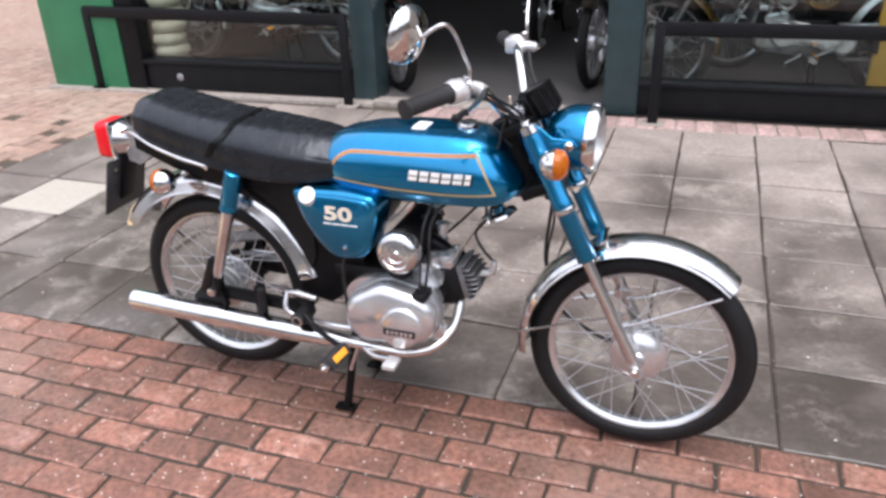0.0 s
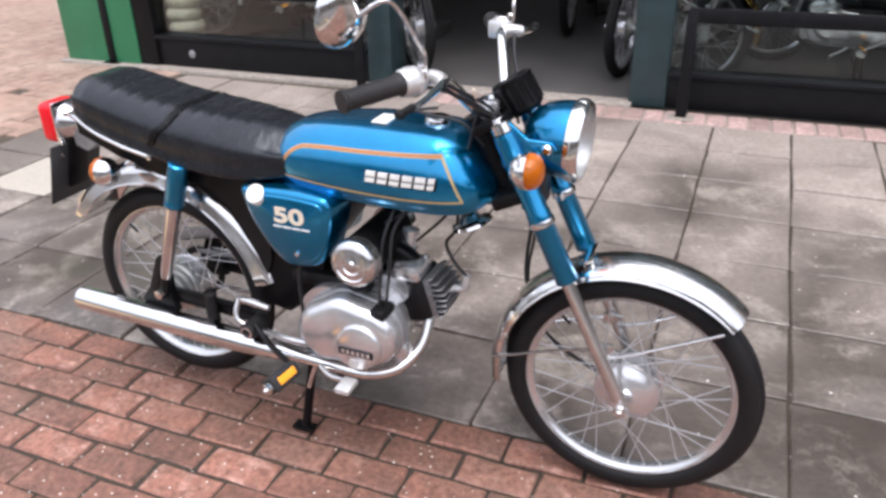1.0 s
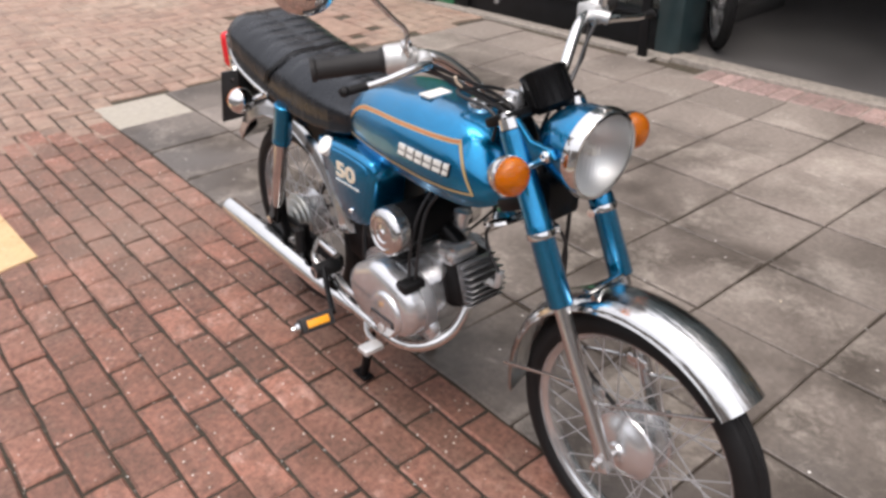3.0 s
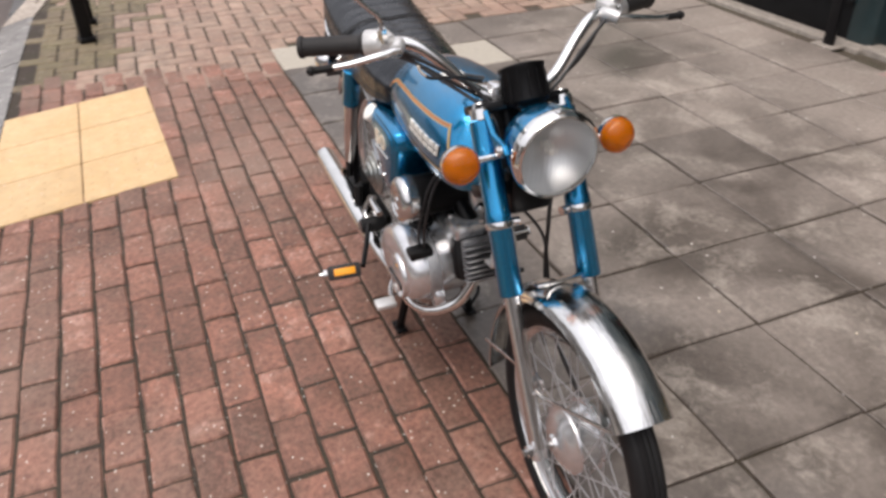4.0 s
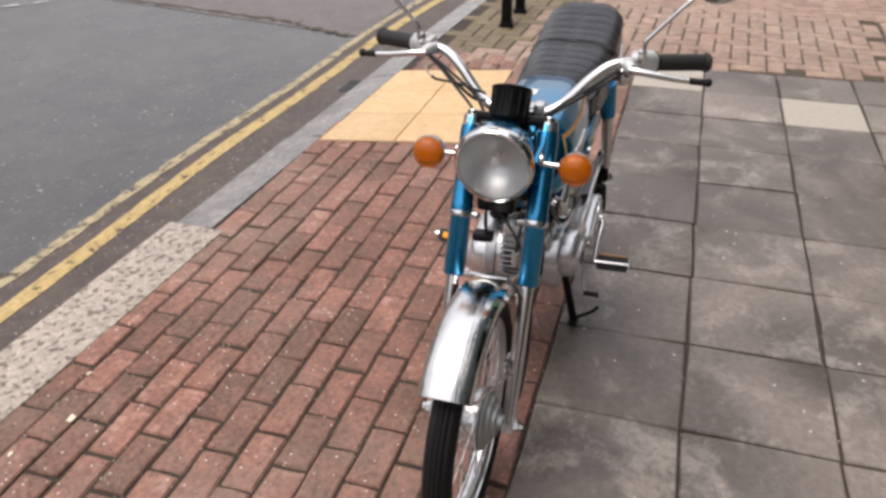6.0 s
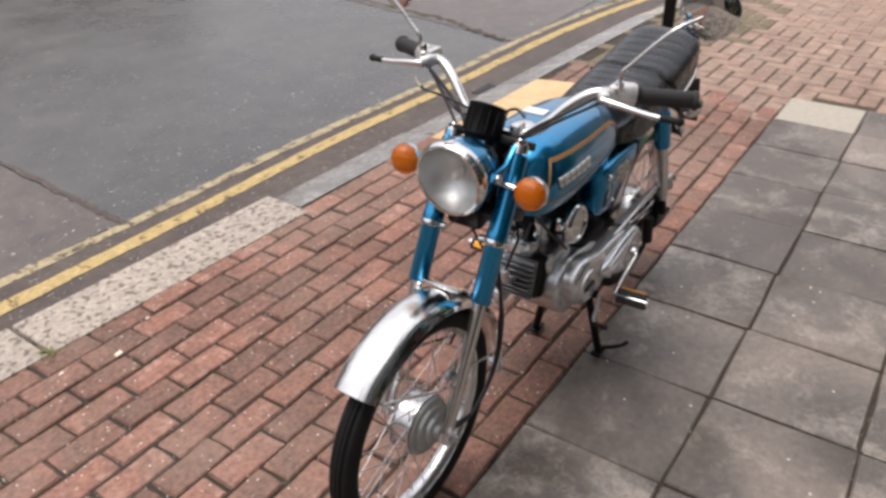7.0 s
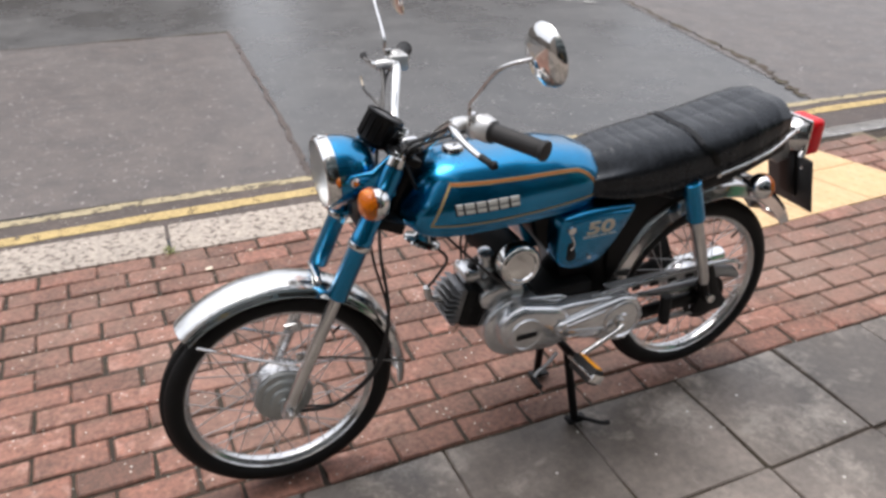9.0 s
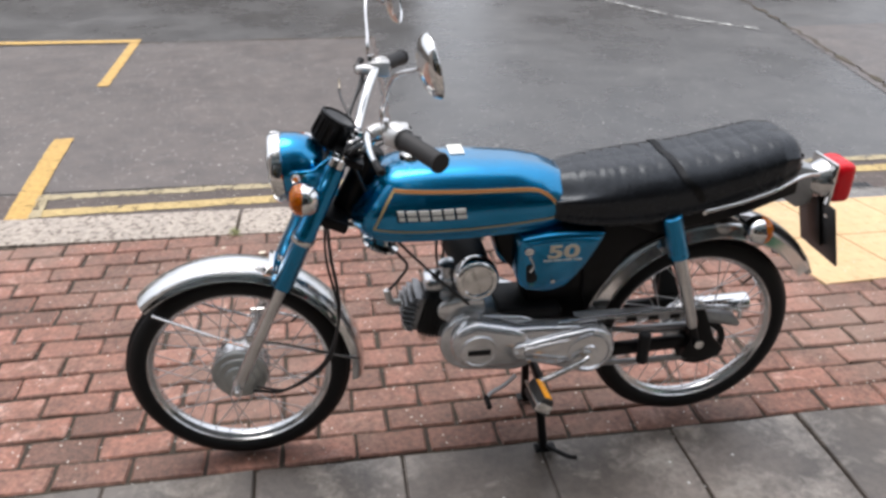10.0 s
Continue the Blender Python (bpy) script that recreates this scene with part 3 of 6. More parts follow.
qb = [PAV @ Vector((8.8, 2.66, 0)), PAV @ Vector((-3.4, 2.66, 0)), Vector((-3.3, 0.565, 0)), Vector((8.8, 0.565, 0))]
sheet("joint_bed", [(v.x, v.y) for v in qb], -0.0068, SAND_JOINT, "mossy sand between the pavers and slabs", "pavement")
sheet("edge_bed", [(-4.75, 0.57), (-3.02, 0.57), (-2.98, 1.90), (-4.75, 1.90)], -0.0075, SAND_JOINT, "mossy sand between two brick bonds", "pavement")
kerb = empty("kerb", "pale granite kerb stones along the road", "kerb")
kerb["kind"] = "structure"
for i, (xa, xb) in enumerate(((-0.955, 0.143), (0.155, 1.25), (1.262, 2.36), (2.372, 3.47), (3.482, 4.58), (4.592, 5.69), (5.702, 6.80), (6.812, 7.91), (7.922, 9.02))):
    bm = box(xa, xb, 0.385, 0.622, -0.20, 0.005, 0.009, seg=2)
    part("kerb_stone", bm, KERB, kerb, "pale speckled granite kerb stone")
for i in range(14):
    xb = -0.965 - i * 0.92
    bm = bmesh.new()
    xa = xb - 0.908
    low = -0.045 if i else -0.035
    rings = [[(x, y + bend(x), z) for y, z in ((0.37, -0.2), (0.37, low), (0.385, low + 0.004), (0.535, -0.003), (0.563, -0.001), (0.563, -0.2))] for x in (xa, xb)]
    part("dropped_kerb_stone", loft(rings, bm), KERB_WET if i < 4 else KERB, kerb, "damp grey dropped kerb stone")

gully = empty("gully_grate", "small dark iron gully grate in the gutter", "drain", pose(-2.70, 0.335, ROAD_Z + 0.002))
gully["kind"] = "structure"
part("grate_frame", box(-0.10, 0.10, -0.045, 0.035, -0.02, 0.002, 0.002), PLATE_B, gully)
for i in range(7):
    part("grate_bar", box(-0.088 + i * 0.027, -0.074 + i * 0.027, -0.04, 0.03, 0.001, 0.006, 0.001), PLATE_B, gully)

# tactile tiles: three rows of two
tact = empty("tactile_paving", "buff yellow tactile crossing tiles set in brick", "paving")
tact["kind"] = "structure"
TA, TB, TC, TD = Vector((-3.06, 1.18, 0)), Vector((-2.87, 0.565, 0)), Vector((-1.828, 0.572, 0)), Vector((-2.0, 1.255, 0))


def tq(u, v):
    return (TA * (1 - u) + TD * u) * (1 - v) + (TB * (1 - u) + TC * u) * v


for i in range(3):
    for j in range(2):
        e = 0.003
        q = [tq(i / 3 + e, j / 2 + e), tq((i + 1) / 3 - e, j / 2 + e), tq((i + 1) / 3 - e, (j + 1) / 2 - e), tq(i / 3 + e, (j + 1) / 2 - e)]
        c = sum(q, Vector()) / 4
        bm = loft([[p + Vector((0, 0, -0.03)) for p in q], [p + Vector((0, 0, 0.001)) for p in q], [p + (c - p).normalized() * 0.004 + Vector((0, 0, 0.004)) for p in q]])
        for a in range(6):
            for b in range(6):
                u, v = (i + (a + 0.5) / 6) / 3, (j + (b + 0.5) / 6) / 2
                lathe([(0.012, 0), (0.010, 0.0013), (0.0, 0.0018)], tq(u, v) + Vector((0, 0, 0.004)), (0, 0, 1), 8, bm)
        part("tactile_tile", bm, TACTILE, tact)


def in_tactile(x, y, pad=0.0):
    q = [TA, TB, TC, TD]
    for a, b in zip(q, q[1:] + q[:1]):
        if (b.x - a.x) * (y - a.y) - (b.y - a.y) * (x - a.x) < -pad * (b - a).length:
            return False
    return True


# red pavers in stretcher rows: those by the motorcycle are separate bricks
LBR, WBR = 0.1905, 0.0953
bricks = [piece_mesh("brick", LBR - 0.0095, WBR - 0.009, 0.05, 0.0045, BRICK, 0.0012, s, 0.0027) for s in range(10)]
rest, rest_tan, rest_moss = [], [], []
rnd = random.Random(11)
for row in range(15):
    q = -(row + 0.5) * WBR
    for k in range(-22, 46):
        p = (k + 0.5 * (row % 2)) * LBR - 0.014 + rnd.uniform(-0.003, 0.003)
        c = PAV @ Vector((p, q, 0))
        if c.y < (0.592 if c.x < -0.96 else 0.60) or in_tactile(c.x, c.y, -0.09) or c.x < -3.30 + 0.25 * (c.y - 1):
            continue
        m = PAV @ Matrix.Translation((p, q, rnd.uniform(-0.003, 0.0025))) @ pose(0, 0, 0, rnd.uniform(-1.2, 1.2), rnd.uniform(-0.7, 0.7), rnd.uniform(-0.8, 0.8))
        if -2.2 < c.x < 1.55:
            ob = part("brick", bricks[rnd.randrange(10)], BRICK, pavement)
            ob.matrix_local = m
        else:
            rest.append(m)


def joined(name, mats, src, material, parent):
    co = np.array([v.co[:] for v in src.vertices])
    faces = [tuple(p.vertices) for p in src.polygons]
    vs, fs = [], []
    for m in mats:
        a = np.array(m)
        o = len(vs)
        vs += (co @ a[:3, :3].T + a[:3, 3]).tolist()
        fs += [tuple(i + o for i in f) for f in faces]
    me = bpy.data.meshes.new(name)
    me.from_pydata(vs, [], fs)
    me.materials.append(material)
    ob = new(name, me)
    ob.parent = parent
    ob["kind"] = "stuff"
    return ob


joined("brick_field", rest, bricks[0], BRICK, pavement)

# tan herringbone block paving beyond the slabs
blk = piece_mesh("block", 0.19, 0.09, 0.05, 0.005, BRICK_TAN, 0.001, 3)
for a in range(-60, 61):
    for b in range(-40, 41):
        if (a - b) % 4 == 0:
            cx, cy, rz = a * 0.1 + 0.05, b * 0.1, 0
        elif (a - b) % 4 == 2:
            cx, cy, rz = a * 0.1 - 0.0, b * 0.1 - 0.05, 90
        else:
            continue
        x, y = -6.4 + cx, 3.0 + cy
        edge = -3.36 + (0.25 * (y - 1) if y < 1.9 else -0.03 * (y - 1.9))
        if x > edge + (0.22 if y < 1.9 else -0.07) or y < 0.61 + bend(x) or y > 5.6 or x < -10 or in_tactile(x, y, -0.09):
            continue
        if 3.24 < y < 3.76 and -4.75 < x < -3.70:
            continue
        mossy = x < -3.2 and y < 1.12 + 0.16 * math.sin(x * 2.3) + rnd.uniform(-0.16, 0.16)
        (rest_moss if mossy else rest_tan).append(Matrix.Translation((x, y, rnd.uniform(-0.003, 0.0))) @ pose(0, 0, 0, 0, 0, rz + rnd.uniform(-0.8, 0.8)))
joined("block_field", rest_tan, blk, BRICK_TAN, pavement)
joined("mossy_block_field", rest_moss, blk, BRICK_MOSS, pavement)
cov = box(-4.72, -3.74, 3.27, 3.73, -0.03, 0.002, 0.004)
part("access_cover", cov, BRICK_TAN, pavement, "worn brown inspection cover set in the paving")

# grey slabs
PX, PY = 0.371, 0.379
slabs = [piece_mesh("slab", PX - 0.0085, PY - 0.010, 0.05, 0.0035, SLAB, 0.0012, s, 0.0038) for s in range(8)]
pale = piece_mesh("slab", PX - 0.010, PY - 0.010, 0.05, 0.005, SLAB_PALE, 0.0005, 9)
far_slabs = []
for j in range(7):
    for i in range(-9, 24):
        p, q = -0.045 + (i + 0.5) * PX, (j + 0.5) * PY
        ps = p + 0.0
        m = PAV @ Matrix.Translation((ps, q, rnd.uniform(-0.003, 0.003))) @ pose(0, 0, 0, rnd.uniform(-0.2, 0.2), rnd.uniform(-0.2, 0.2), rnd.uniform(-0.4, 0.4))
        if i > 9:
            far_slabs.append(m)
            continue
        ispale = (i == -8 and j == 2) or (i == -9 and j == 0)
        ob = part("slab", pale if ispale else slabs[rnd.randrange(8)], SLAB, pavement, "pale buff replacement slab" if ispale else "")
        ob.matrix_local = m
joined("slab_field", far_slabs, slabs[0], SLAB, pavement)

# brick band before the shop
sheet("band_bed", [(-1.8, 4.47), (2.6, 4.755), (2.6, 4.97), (-1.8, 4.685)], -0.002, CONCRETE, "pale mortar between the band bricks", "pavement")
band = [piece_mesh("brick", 0.098, 0.195, 0.05, 0.006, BAND_BRICK, 0.001, 20 + s) for s in range(3)]
for i in range(-10, 30):
    x = -0.66 + i * 0.107
    ob = part("brick", band[i % 3], BRICK, pavement)
    ob.matrix_local = Matrix.Translation((x, 4.655 + 0.065 * (x + 0.6), 0.006)) @ pose(0, 0, 0, 0, 0, 3.7 + rnd.uniform(-1, 1))


# ---- motorcycle: x forward from the front axle, y to its left, z up ----
FAX, RAX = (0.0, 0.270), (-1.150, 0.288)


def tank_ring(x):
    """Cross-section of the tank at x: closed list of points."""
    f = lambda u, a, b: sum(float(np.interp(u + k * 0.008, a, b)) for k in (-2, -1, 0, 1, 2)) / 5
    xs = [-0.787, -0.770, -0.728, -0.660, -0.56, -0.45, -0.385, -0.345, -0.315, -0.295, -0.287]
    top = f(x, xs, [0.730, 0.758, 0.778, 0.792, 0.800, 0.801, 0.797, 0.776, 0.742, 0.712, 0.698])
    low = f(x, xs, [0.682, 0.658, 0.648, 0.643, 0.641, 0.640, 0.640, 0.643, 0.650, 0.662, 0.675])
    w = f(x, xs, [0.055, 0.082, 0.098, 0.108, 0.117, 0.120, 0.116, 0.106, 0.092, 0.070, 0.040])
    tw = f(x, xs, [0.035, 0.054, 0.066, 0.074, 0.080, 0.082, 0.078, 0.070, 0.060, 0.045, 0.022])
    h = top - low
    half = [(0, top), (tw * 0.55, top - 0.002), (tw, top - 0.016 * min(1, h / 0.1)), (w * 0.95, low + h * 0.60), (w, low + h * 0.28), (w * 0.93, low + h * 0.09), (w * 0.72, low)]
    pts = [(x, y, z) for y, z in half] + [(x, -y, z) for y, z in half[::-1] if y > 0]
    return curve_pts(pts, 5, closed=True)


def tank_side(x, z):
    """Half-width of the tank at x, z."""
    ring = [p for p in tank_ring(x) if p.y >= 0]
    best = 0.0
    for a, b in zip(ring, ring[1:]):
        if (a.z - z) * (b.z - z) <= 0 and abs(a.z - b.z) > 1e-9:
            best = max(best, a.y + (b.y - a.y) * (z - a.z) / (b.z - a.z))
    return best


def ribbon(path, width, side, lift=0.0012):
    """A painted line laid on the tank's side along (x, z) points."""
    c = curve_pts([(x, 0, z) for x, z in path], 10)
    bm = bmesh.new()
    rows = []
    for i, p in enumerate(c):
        d = (c[min(i + 1, len(c) - 1)] - c[max(i - 1, 0)]).normalized()
        o = Vector((-d.z, 0, d.x)) * width / 2
        rows.append([bm.verts.new((q.x, side * (tank_side(q.x, q.z) + lift), q.z)) for q in (p - o, p + o)])
    for a, b in zip(rows, rows[1:]):
        bm.faces.new((a[0], a[1], b[1], b[0]))
    return bm


def fender(cx, cz, r, a0, a1, w, drop=0.024, thick=0.0016, n=44, flare=0.0, skirt=0.006):
    """Rounded mudguard blade between two angles, with rolled edges."""
    prof = []
    for i in range(13):
        s = -1 + 2 * i / 12
        prof.append((w * math.sin(s * 1.35) / math.sin(1.35), -drop * (1 - math.cos(s * 1.35)) / (1 - math.cos(1.35))))
    prof = [(-w - 0.0035, -drop - skirt), (-w - 0.0005, -drop - skirt + 0.004)] + prof + [(w + 0.0005, -drop - skirt + 0.004), (w + 0.0035, -drop - skirt)]
    rings = []
    for i in range(n + 1):
        a = radians(a0 + (a1 - a0) * i / n)
        e = min(i, n - i) / n
        rr = r + flare * max(0, 1 - e * 9)
        out = [Vector((cx + (rr + d) * math.cos(a), y, cz + (rr + d) * math.sin(a))) for y, d in prof]
        inn = [Vector((cx + (rr + d - thick) * math.cos(a), y * 0.985, cz + (rr + d - thick) * math.sin(a))) for y, d in prof[::-1]]
        rings.append(out + inn)
    return loft(rings)


def make_wheel(bike, name, ax, flipped=False):
    x, z = ax
    seg = 72
    rim = bmesh.new()
    prof = [(0.2165, -0.020), (0.2155, -0.0165), (0.212, -0.0145), (0.2095, -0.011), (0.2055, -0.009), (0.2035, 0), (0.2055, 0.009), (0.2095, 0.011), (0.212, 0.0145), (0.2155, 0.0165), (0.2165, 0.020), (0.2205, 0.020), (0.2205, -0.020), (0.2165, -0.020)]
    lathe(prof, (x, 0, z), (0, 1, 0), seg, rim)
    wheel = part(name, rim, RIM, bike, "chrome spoked wheel with a black road tyre")
    ty = []
    for i in range(25):
        a = math.pi * (-0.12 + 1.24 * i / 24)
        ty.append((0.236 + 0.0295 * math.sin(a) + (0.002 if 9 < i < 15 else 0), -0.029 * math.cos(a)))
    ty = [(0.2175, -0.0195)] + ty + [(0.2175, 0.0195)]
    grooves = []
    for k, (r, h) in enumerate(ty):
        grooves.append((r - (0.003 if k in (10, 12, 14, 16) else 0), h))
    part("tyre", lathe(grooves, (x, 0, z), (0, 1, 0), 96), RUBBER, wheel, "", 50)
    s = -1 if flipped else 1
    hub = bmesh.new()
    lathe([(0, -0.052), (0.016, -0.052), (0.02, -0.046), (0.034, -0.043), (0.052, -0.036), (0.060, -0.028), (0.066, -0.026), (0.068, -0.022), (0.063, -0.019), (0.060, 0.0), (0.063, 0.019), (0.069, 0.021), (0.069, 0.027), (0.064, 0.028), (0, 0.028)], (x, 0, z), (0, s, 0), 48, hub)
    part("hub", hub, ALLOY, wheel, "silver cast drum hub")
    pl = bmesh.new()
    lathe([(0.064, 0.0285), (0.0665, 0.031), (0.064, 0.036), (0.053, 0.039), (0.051, 0.045), (0.047, 0.047), (0.036, 0.048), (0.034, 0.055), (0.03, 0.057), (0.018, 0.058), (0.017, 0.066), (0, 0.066)], (x, 0, z), (0, s, 0), 48, pl)
    part("brake_plate", pl, ALLOY_GREY, wheel, "ribbed alloy brake plate")
    part("axle", rod((x, -0.108, z), (x, 0.108, z), 0.007, 12), CHROME_WORN, wheel)
    for sd in (-1, 1):
        nut = lathe([(0, 0), (0.0125, 0), (0.0125, 0.009), (0.008, 0.011), (0.008, 0.018), (0, 0.018)], (x, sd * 0.092, z), (0, sd, 0), 6)
        part("axle_nut", nut, CHROME_WORN, wheel)
    spoke = None
    for i in range(36):
        a = 2 * math.pi * (i + 0.5) / 36
        off = radians(52) * (1 if (i // 2) % 2 else -1)
        sd = -1 if i % 2 else 1
        p0 = Vector((x + 0.064 * math.cos(a + off), sd * 0.022, z + 0.064 * math.sin(a + off)))
        p1 = Vector((x + 0.205 * math.cos(a), sd * 0.003, z + 0.205 * math.sin(a)))
        if spoke is None:
            spoke = finish(rod((0, 0, 0), (0, 0, (p1 - p0).length), 0.0013, 6), "spoke", SPOKE)
        ob = part("spoke", spoke, SPOKE, wheel)
        ob.matrix_local = Matrix.Translation(p0) @ frame_of(p1 - p0)
    v = rod((x + 0.204 * math.cos(2.4), 0, z + 0.204 * math.sin(2.4)), (x + 0.178 * math.cos(2.4), 0, z + 0.178 * math.sin(2.4)), 0.003, 8)
    part("valve", v, RUBBER, wheel)
    return wheel


def indicator(bike, c, face, side):
    """Round turn signal: chrome cup and amber lens that faces along x by face."""
    cup = lathe([(0, -0.026), (0.012, -0.025), (0.024, -0.018), (0.031, -0.006), (0.0335, 0.004), (0.0335, 0.009), (0.030, 0.010), (0, 0.009)], c, (face, 0, 0.05), 32)
    ob = part("turn_signal", cup, CHROME, bike, "chrome cup with an orange lens")
    lens = lathe([(0.032, 0.009), (0.0325, 0.014), (0.032, 0.0157), (0.0321, 0.018), (0.0308, 0.0205), (0.0301, 0.023), (0.0278, 0.0255), (0.0264, 0.028), (0.0226, 0.0300), (0.0208, 0.0320), (0.0158, 0.0332), (0.0142, 0.0345), (0.008, 0.0349), (0, 0.0352)], c, (face, 0, 0.05), 32)
    part("lens", lens, AMBER, ob, "ribbed orange lens")
    return ob


def motorcycle(label, paint, m, logo=True, guard=CHROME_LONG):
    bike = empty("motorcycle", label, "motorcycle", m)
    make_wheel(bike, "front_wheel", FAX)
    make_wheel(bike, "rear_wheel", RAX, True)

    # fork
    lo, hi = Vector((0.0, 0, 0.272)), Vector((-0.266, 0, 0.828))
    d = (hi - lo).normalized()
    Lf = (hi - lo).length
    for s in (-1, 1):
        o = Vector((0, 0.079 * s, 0))
        at = lambda t: lo + o + d * (Lf * t)
        leg = part("fork_leg", rod(at(0.0), at(0.52), 0.0145, 20), CHROME_WORN, bike, "polished lower fork tube")
        part("axle_clamp", box(-0.014, 0.014, -0.011, 0.011, -0.022, 0.02, 0.004, m=Matrix.Translation(at(0.0)) @ frame_of(d)), ALLOY, leg)
        cov = part("fork_cover", lathe([(0.014, 0), (0.0215, 0.0), (0.0225, 0.003), (0.0215, 0.12), (0.0235, 0.124), (0.0235, 0.15), (0.022, 0.153), (0.0225, 0.30), (0.0205, 0.312), (0.012, 0.313)], at(0.475), d, 28), paint, bike, "metallic blue fork shroud" if logo else "")
        part("band", lathe([(0.0225, 0), (0.0252, 0.0), (0.0258, 0.002), (0.0258, 0.010), (0.0252, 0.012), (0.0225, 0.012)], at(0.675), d, 28), CHROME, cov, "chrome band")
        part("clamp_bolt", lathe([(0, 0), (0.008, 0), (0.008, 0.012), (0, 0.012)], at(0.685) - Vector((0, 0.026 * s, 0)), (0.3, -s, 0), 10), CHROME, cov)
        part("top_cap", lathe([(0, 0.028), (0.011, 0.028), (0.014, 0.02), (0.0185, 0.018), (0.0195, 0.0), (0, 0)], at(0.985), d, 20), CHROME, cov)
        ear = [(-0.262, 0.752), (-0.235, 0.75), (-0.215, 0.775), (-0.172, 0.785), (-0.16, 0.797), (-0.17, 0.81), (-0.215, 0.812), (-0.25, 0.84), (-0.275, 0.835)]
        part("lamp_bracket", prism(ear, 0.074 * s, 0.082 * s, 0.002), paint, bike)
        part("bracket_bolt", lathe([(0, 0), (0.010, 0), (0.010, 0.005), (0.006, 0.009), (0, 0.009)], (-0.178, 0.081 * s, 0.797), (0, s, 0), 12), CHROME, bike)
    part("lower_yoke", box(-0.092, 0.092, -0.062, 0.012, -0.013, 0.013, 0.006, m=Matrix.Translation((-0.222, 0, 0.70)) @ frame_of(d)), BLACK, bike)
    part("upper_yoke", box(-0.090, 0.090, -0.05, 0.016, -0.009, 0.009, 0.005, m=Matrix.Translation((-0.272, 0, 0.835)) @ frame_of(d)), BLACK, bike)
    part("steering_head", rod(Vector((-0.265, 0, 0.668)), Vector((-0.345, 0, 0.825)), 0.028, 24), BLACK, bike)
    part("steering_nut", lathe([(0, 0), (0.018, 0), (0.018, 0.012), (0.011, 0.014), (0.009, 0.024), (0, 0.026)], (-0.305, 0, 0.842), d, 6), CHROME, bike)
    part("fork_bridge", box(-0.010, 0.010, -0.045, 0.045, -0.003, 0.003, 0.002, m=Matrix.Translation((-0.104, 0, 0.561)) @ pose(0, 0, 0, 0, -20, 0)), CHROME, bike)
    for s in (-1, 1):
        part("wiring_loom", tube([(-0.20, 0.02 * s, 0.80), (-0.235, 0.035 * s, 0.755), (-0.225, 0.03 * s, 0.70), (-0.25, 0.02 * s, 0.66), (-0.31, 0.018 * s, 0.65)], 0.006, 8), CABLE, bike)
    part("connector_block", box(-0.235, -0.195, -0.05, 0.03, 0.655, 0.735, 0.008), BLACK, bike)

    # front mudguard and stays
    fg = part("front_mudguard", fender(0, 0.274, 0.301, 47, 187, 0.050, 0.024), guard, bike, "mudguard with rolled edges")
    for s in (-1, 1):
        p = Vector((-0.052, 0.066 * s, 0.385))
        part("stay", tube([p, p + Vector((0.03, -0.002 * s, -0.01)), (0.17, 0.054 * s, 0.468)], 0.0035, 8, 6), CHROME_WORN, fg)
        part("stay", tube([p, (-0.12, 0.064 * s, 0.37), (-0.286, 0.054 * s, 0.305)], 0.0035, 8, 4), CHROME_WORN, fg)
        part("stay_tab", box(-0.075, -0.03, 0.058 * s - 0.004, 0.058 * s + 0.004, 0.375, 0.40, 0.003), CHROME_WORN, fg)

    # headlamp
    ax = Vector((1, 0, -0.05)).normalized()
    hc = Vector((-0.133, 0.0, 0.791))
    shell = part("headlamp", lathe([(0.0735, -0.012), (0.0735, -0.03), (0.071, -0.05), (0.063, -0.075), (0.047, -0.097), (0.024, -0.109), (0, -0.112)], hc, ax, 48), paint, bike, "round headlamp in a body-coloured shell")
    part("lamp_rim", lathe([(0.0735, -0.02), (0.0775, -0.018), (0.079, -0.010), (0.0785, 0.0), (0.074, 0.007), (0.0695, 0.008), (0.069, 0.003)], hc, ax, 56), CHROME, shell, "chrome rim")
    part("reflector", lathe([(0.069, 0.0), (0.060, -0.02), (0.045, -0.038), (0.026, -0.05), (0.011, -0.054), (0, -0.054)], hc, ax, 40), REFLECTOR, shell)
    part("bulb", lathe([(0, -0.054), (0.008, -0.052), (0.009, -0.03), (0.006, -0.02), (0, -0.018)], hc, ax, 16), WHITE_P, shell)
    part("lamp_glass", lathe([(0.0695, 0.003), (0.066, 0.008), (0.05, 0.0125), (0.03, 0.0155), (0, 0.017)], hc, ax, 48), LAMPGLASS, shell, "clear fluted glass")
    part("rim_clip", box(-0.010, 0.006, -0.008, 0.008, 0.074, 0.081, 0.002, m=Matrix.Translation(hc)), CHROME, shell)
    for s in (-1, 1):
        part("signal_stalk", rod((-0.196, 0.072 * s, 0.780), (-0.196, 0.132 * s, 0.778), 0.0055, 12), CHROME, bike)
        indicator(bike, (-0.200, 0.149 * s, 0.778), 1, s)
        part("signal_stalk", tube([(-1.155, 0.07 * s, 0.652), (-1.18, 0.085 * s, 0.642), (-1.19, 0.112 * s, 0.634)], 0.007, 10, 4), CHROME, bike)
        indicator(bike, (-1.200, 0.129 * s, 0.633), -1, s)

    # speedometer
    ma = Vector((-0.60, 0, 1)).normalized()
    mc = Vector((-0.258, 0.0, 0.868))
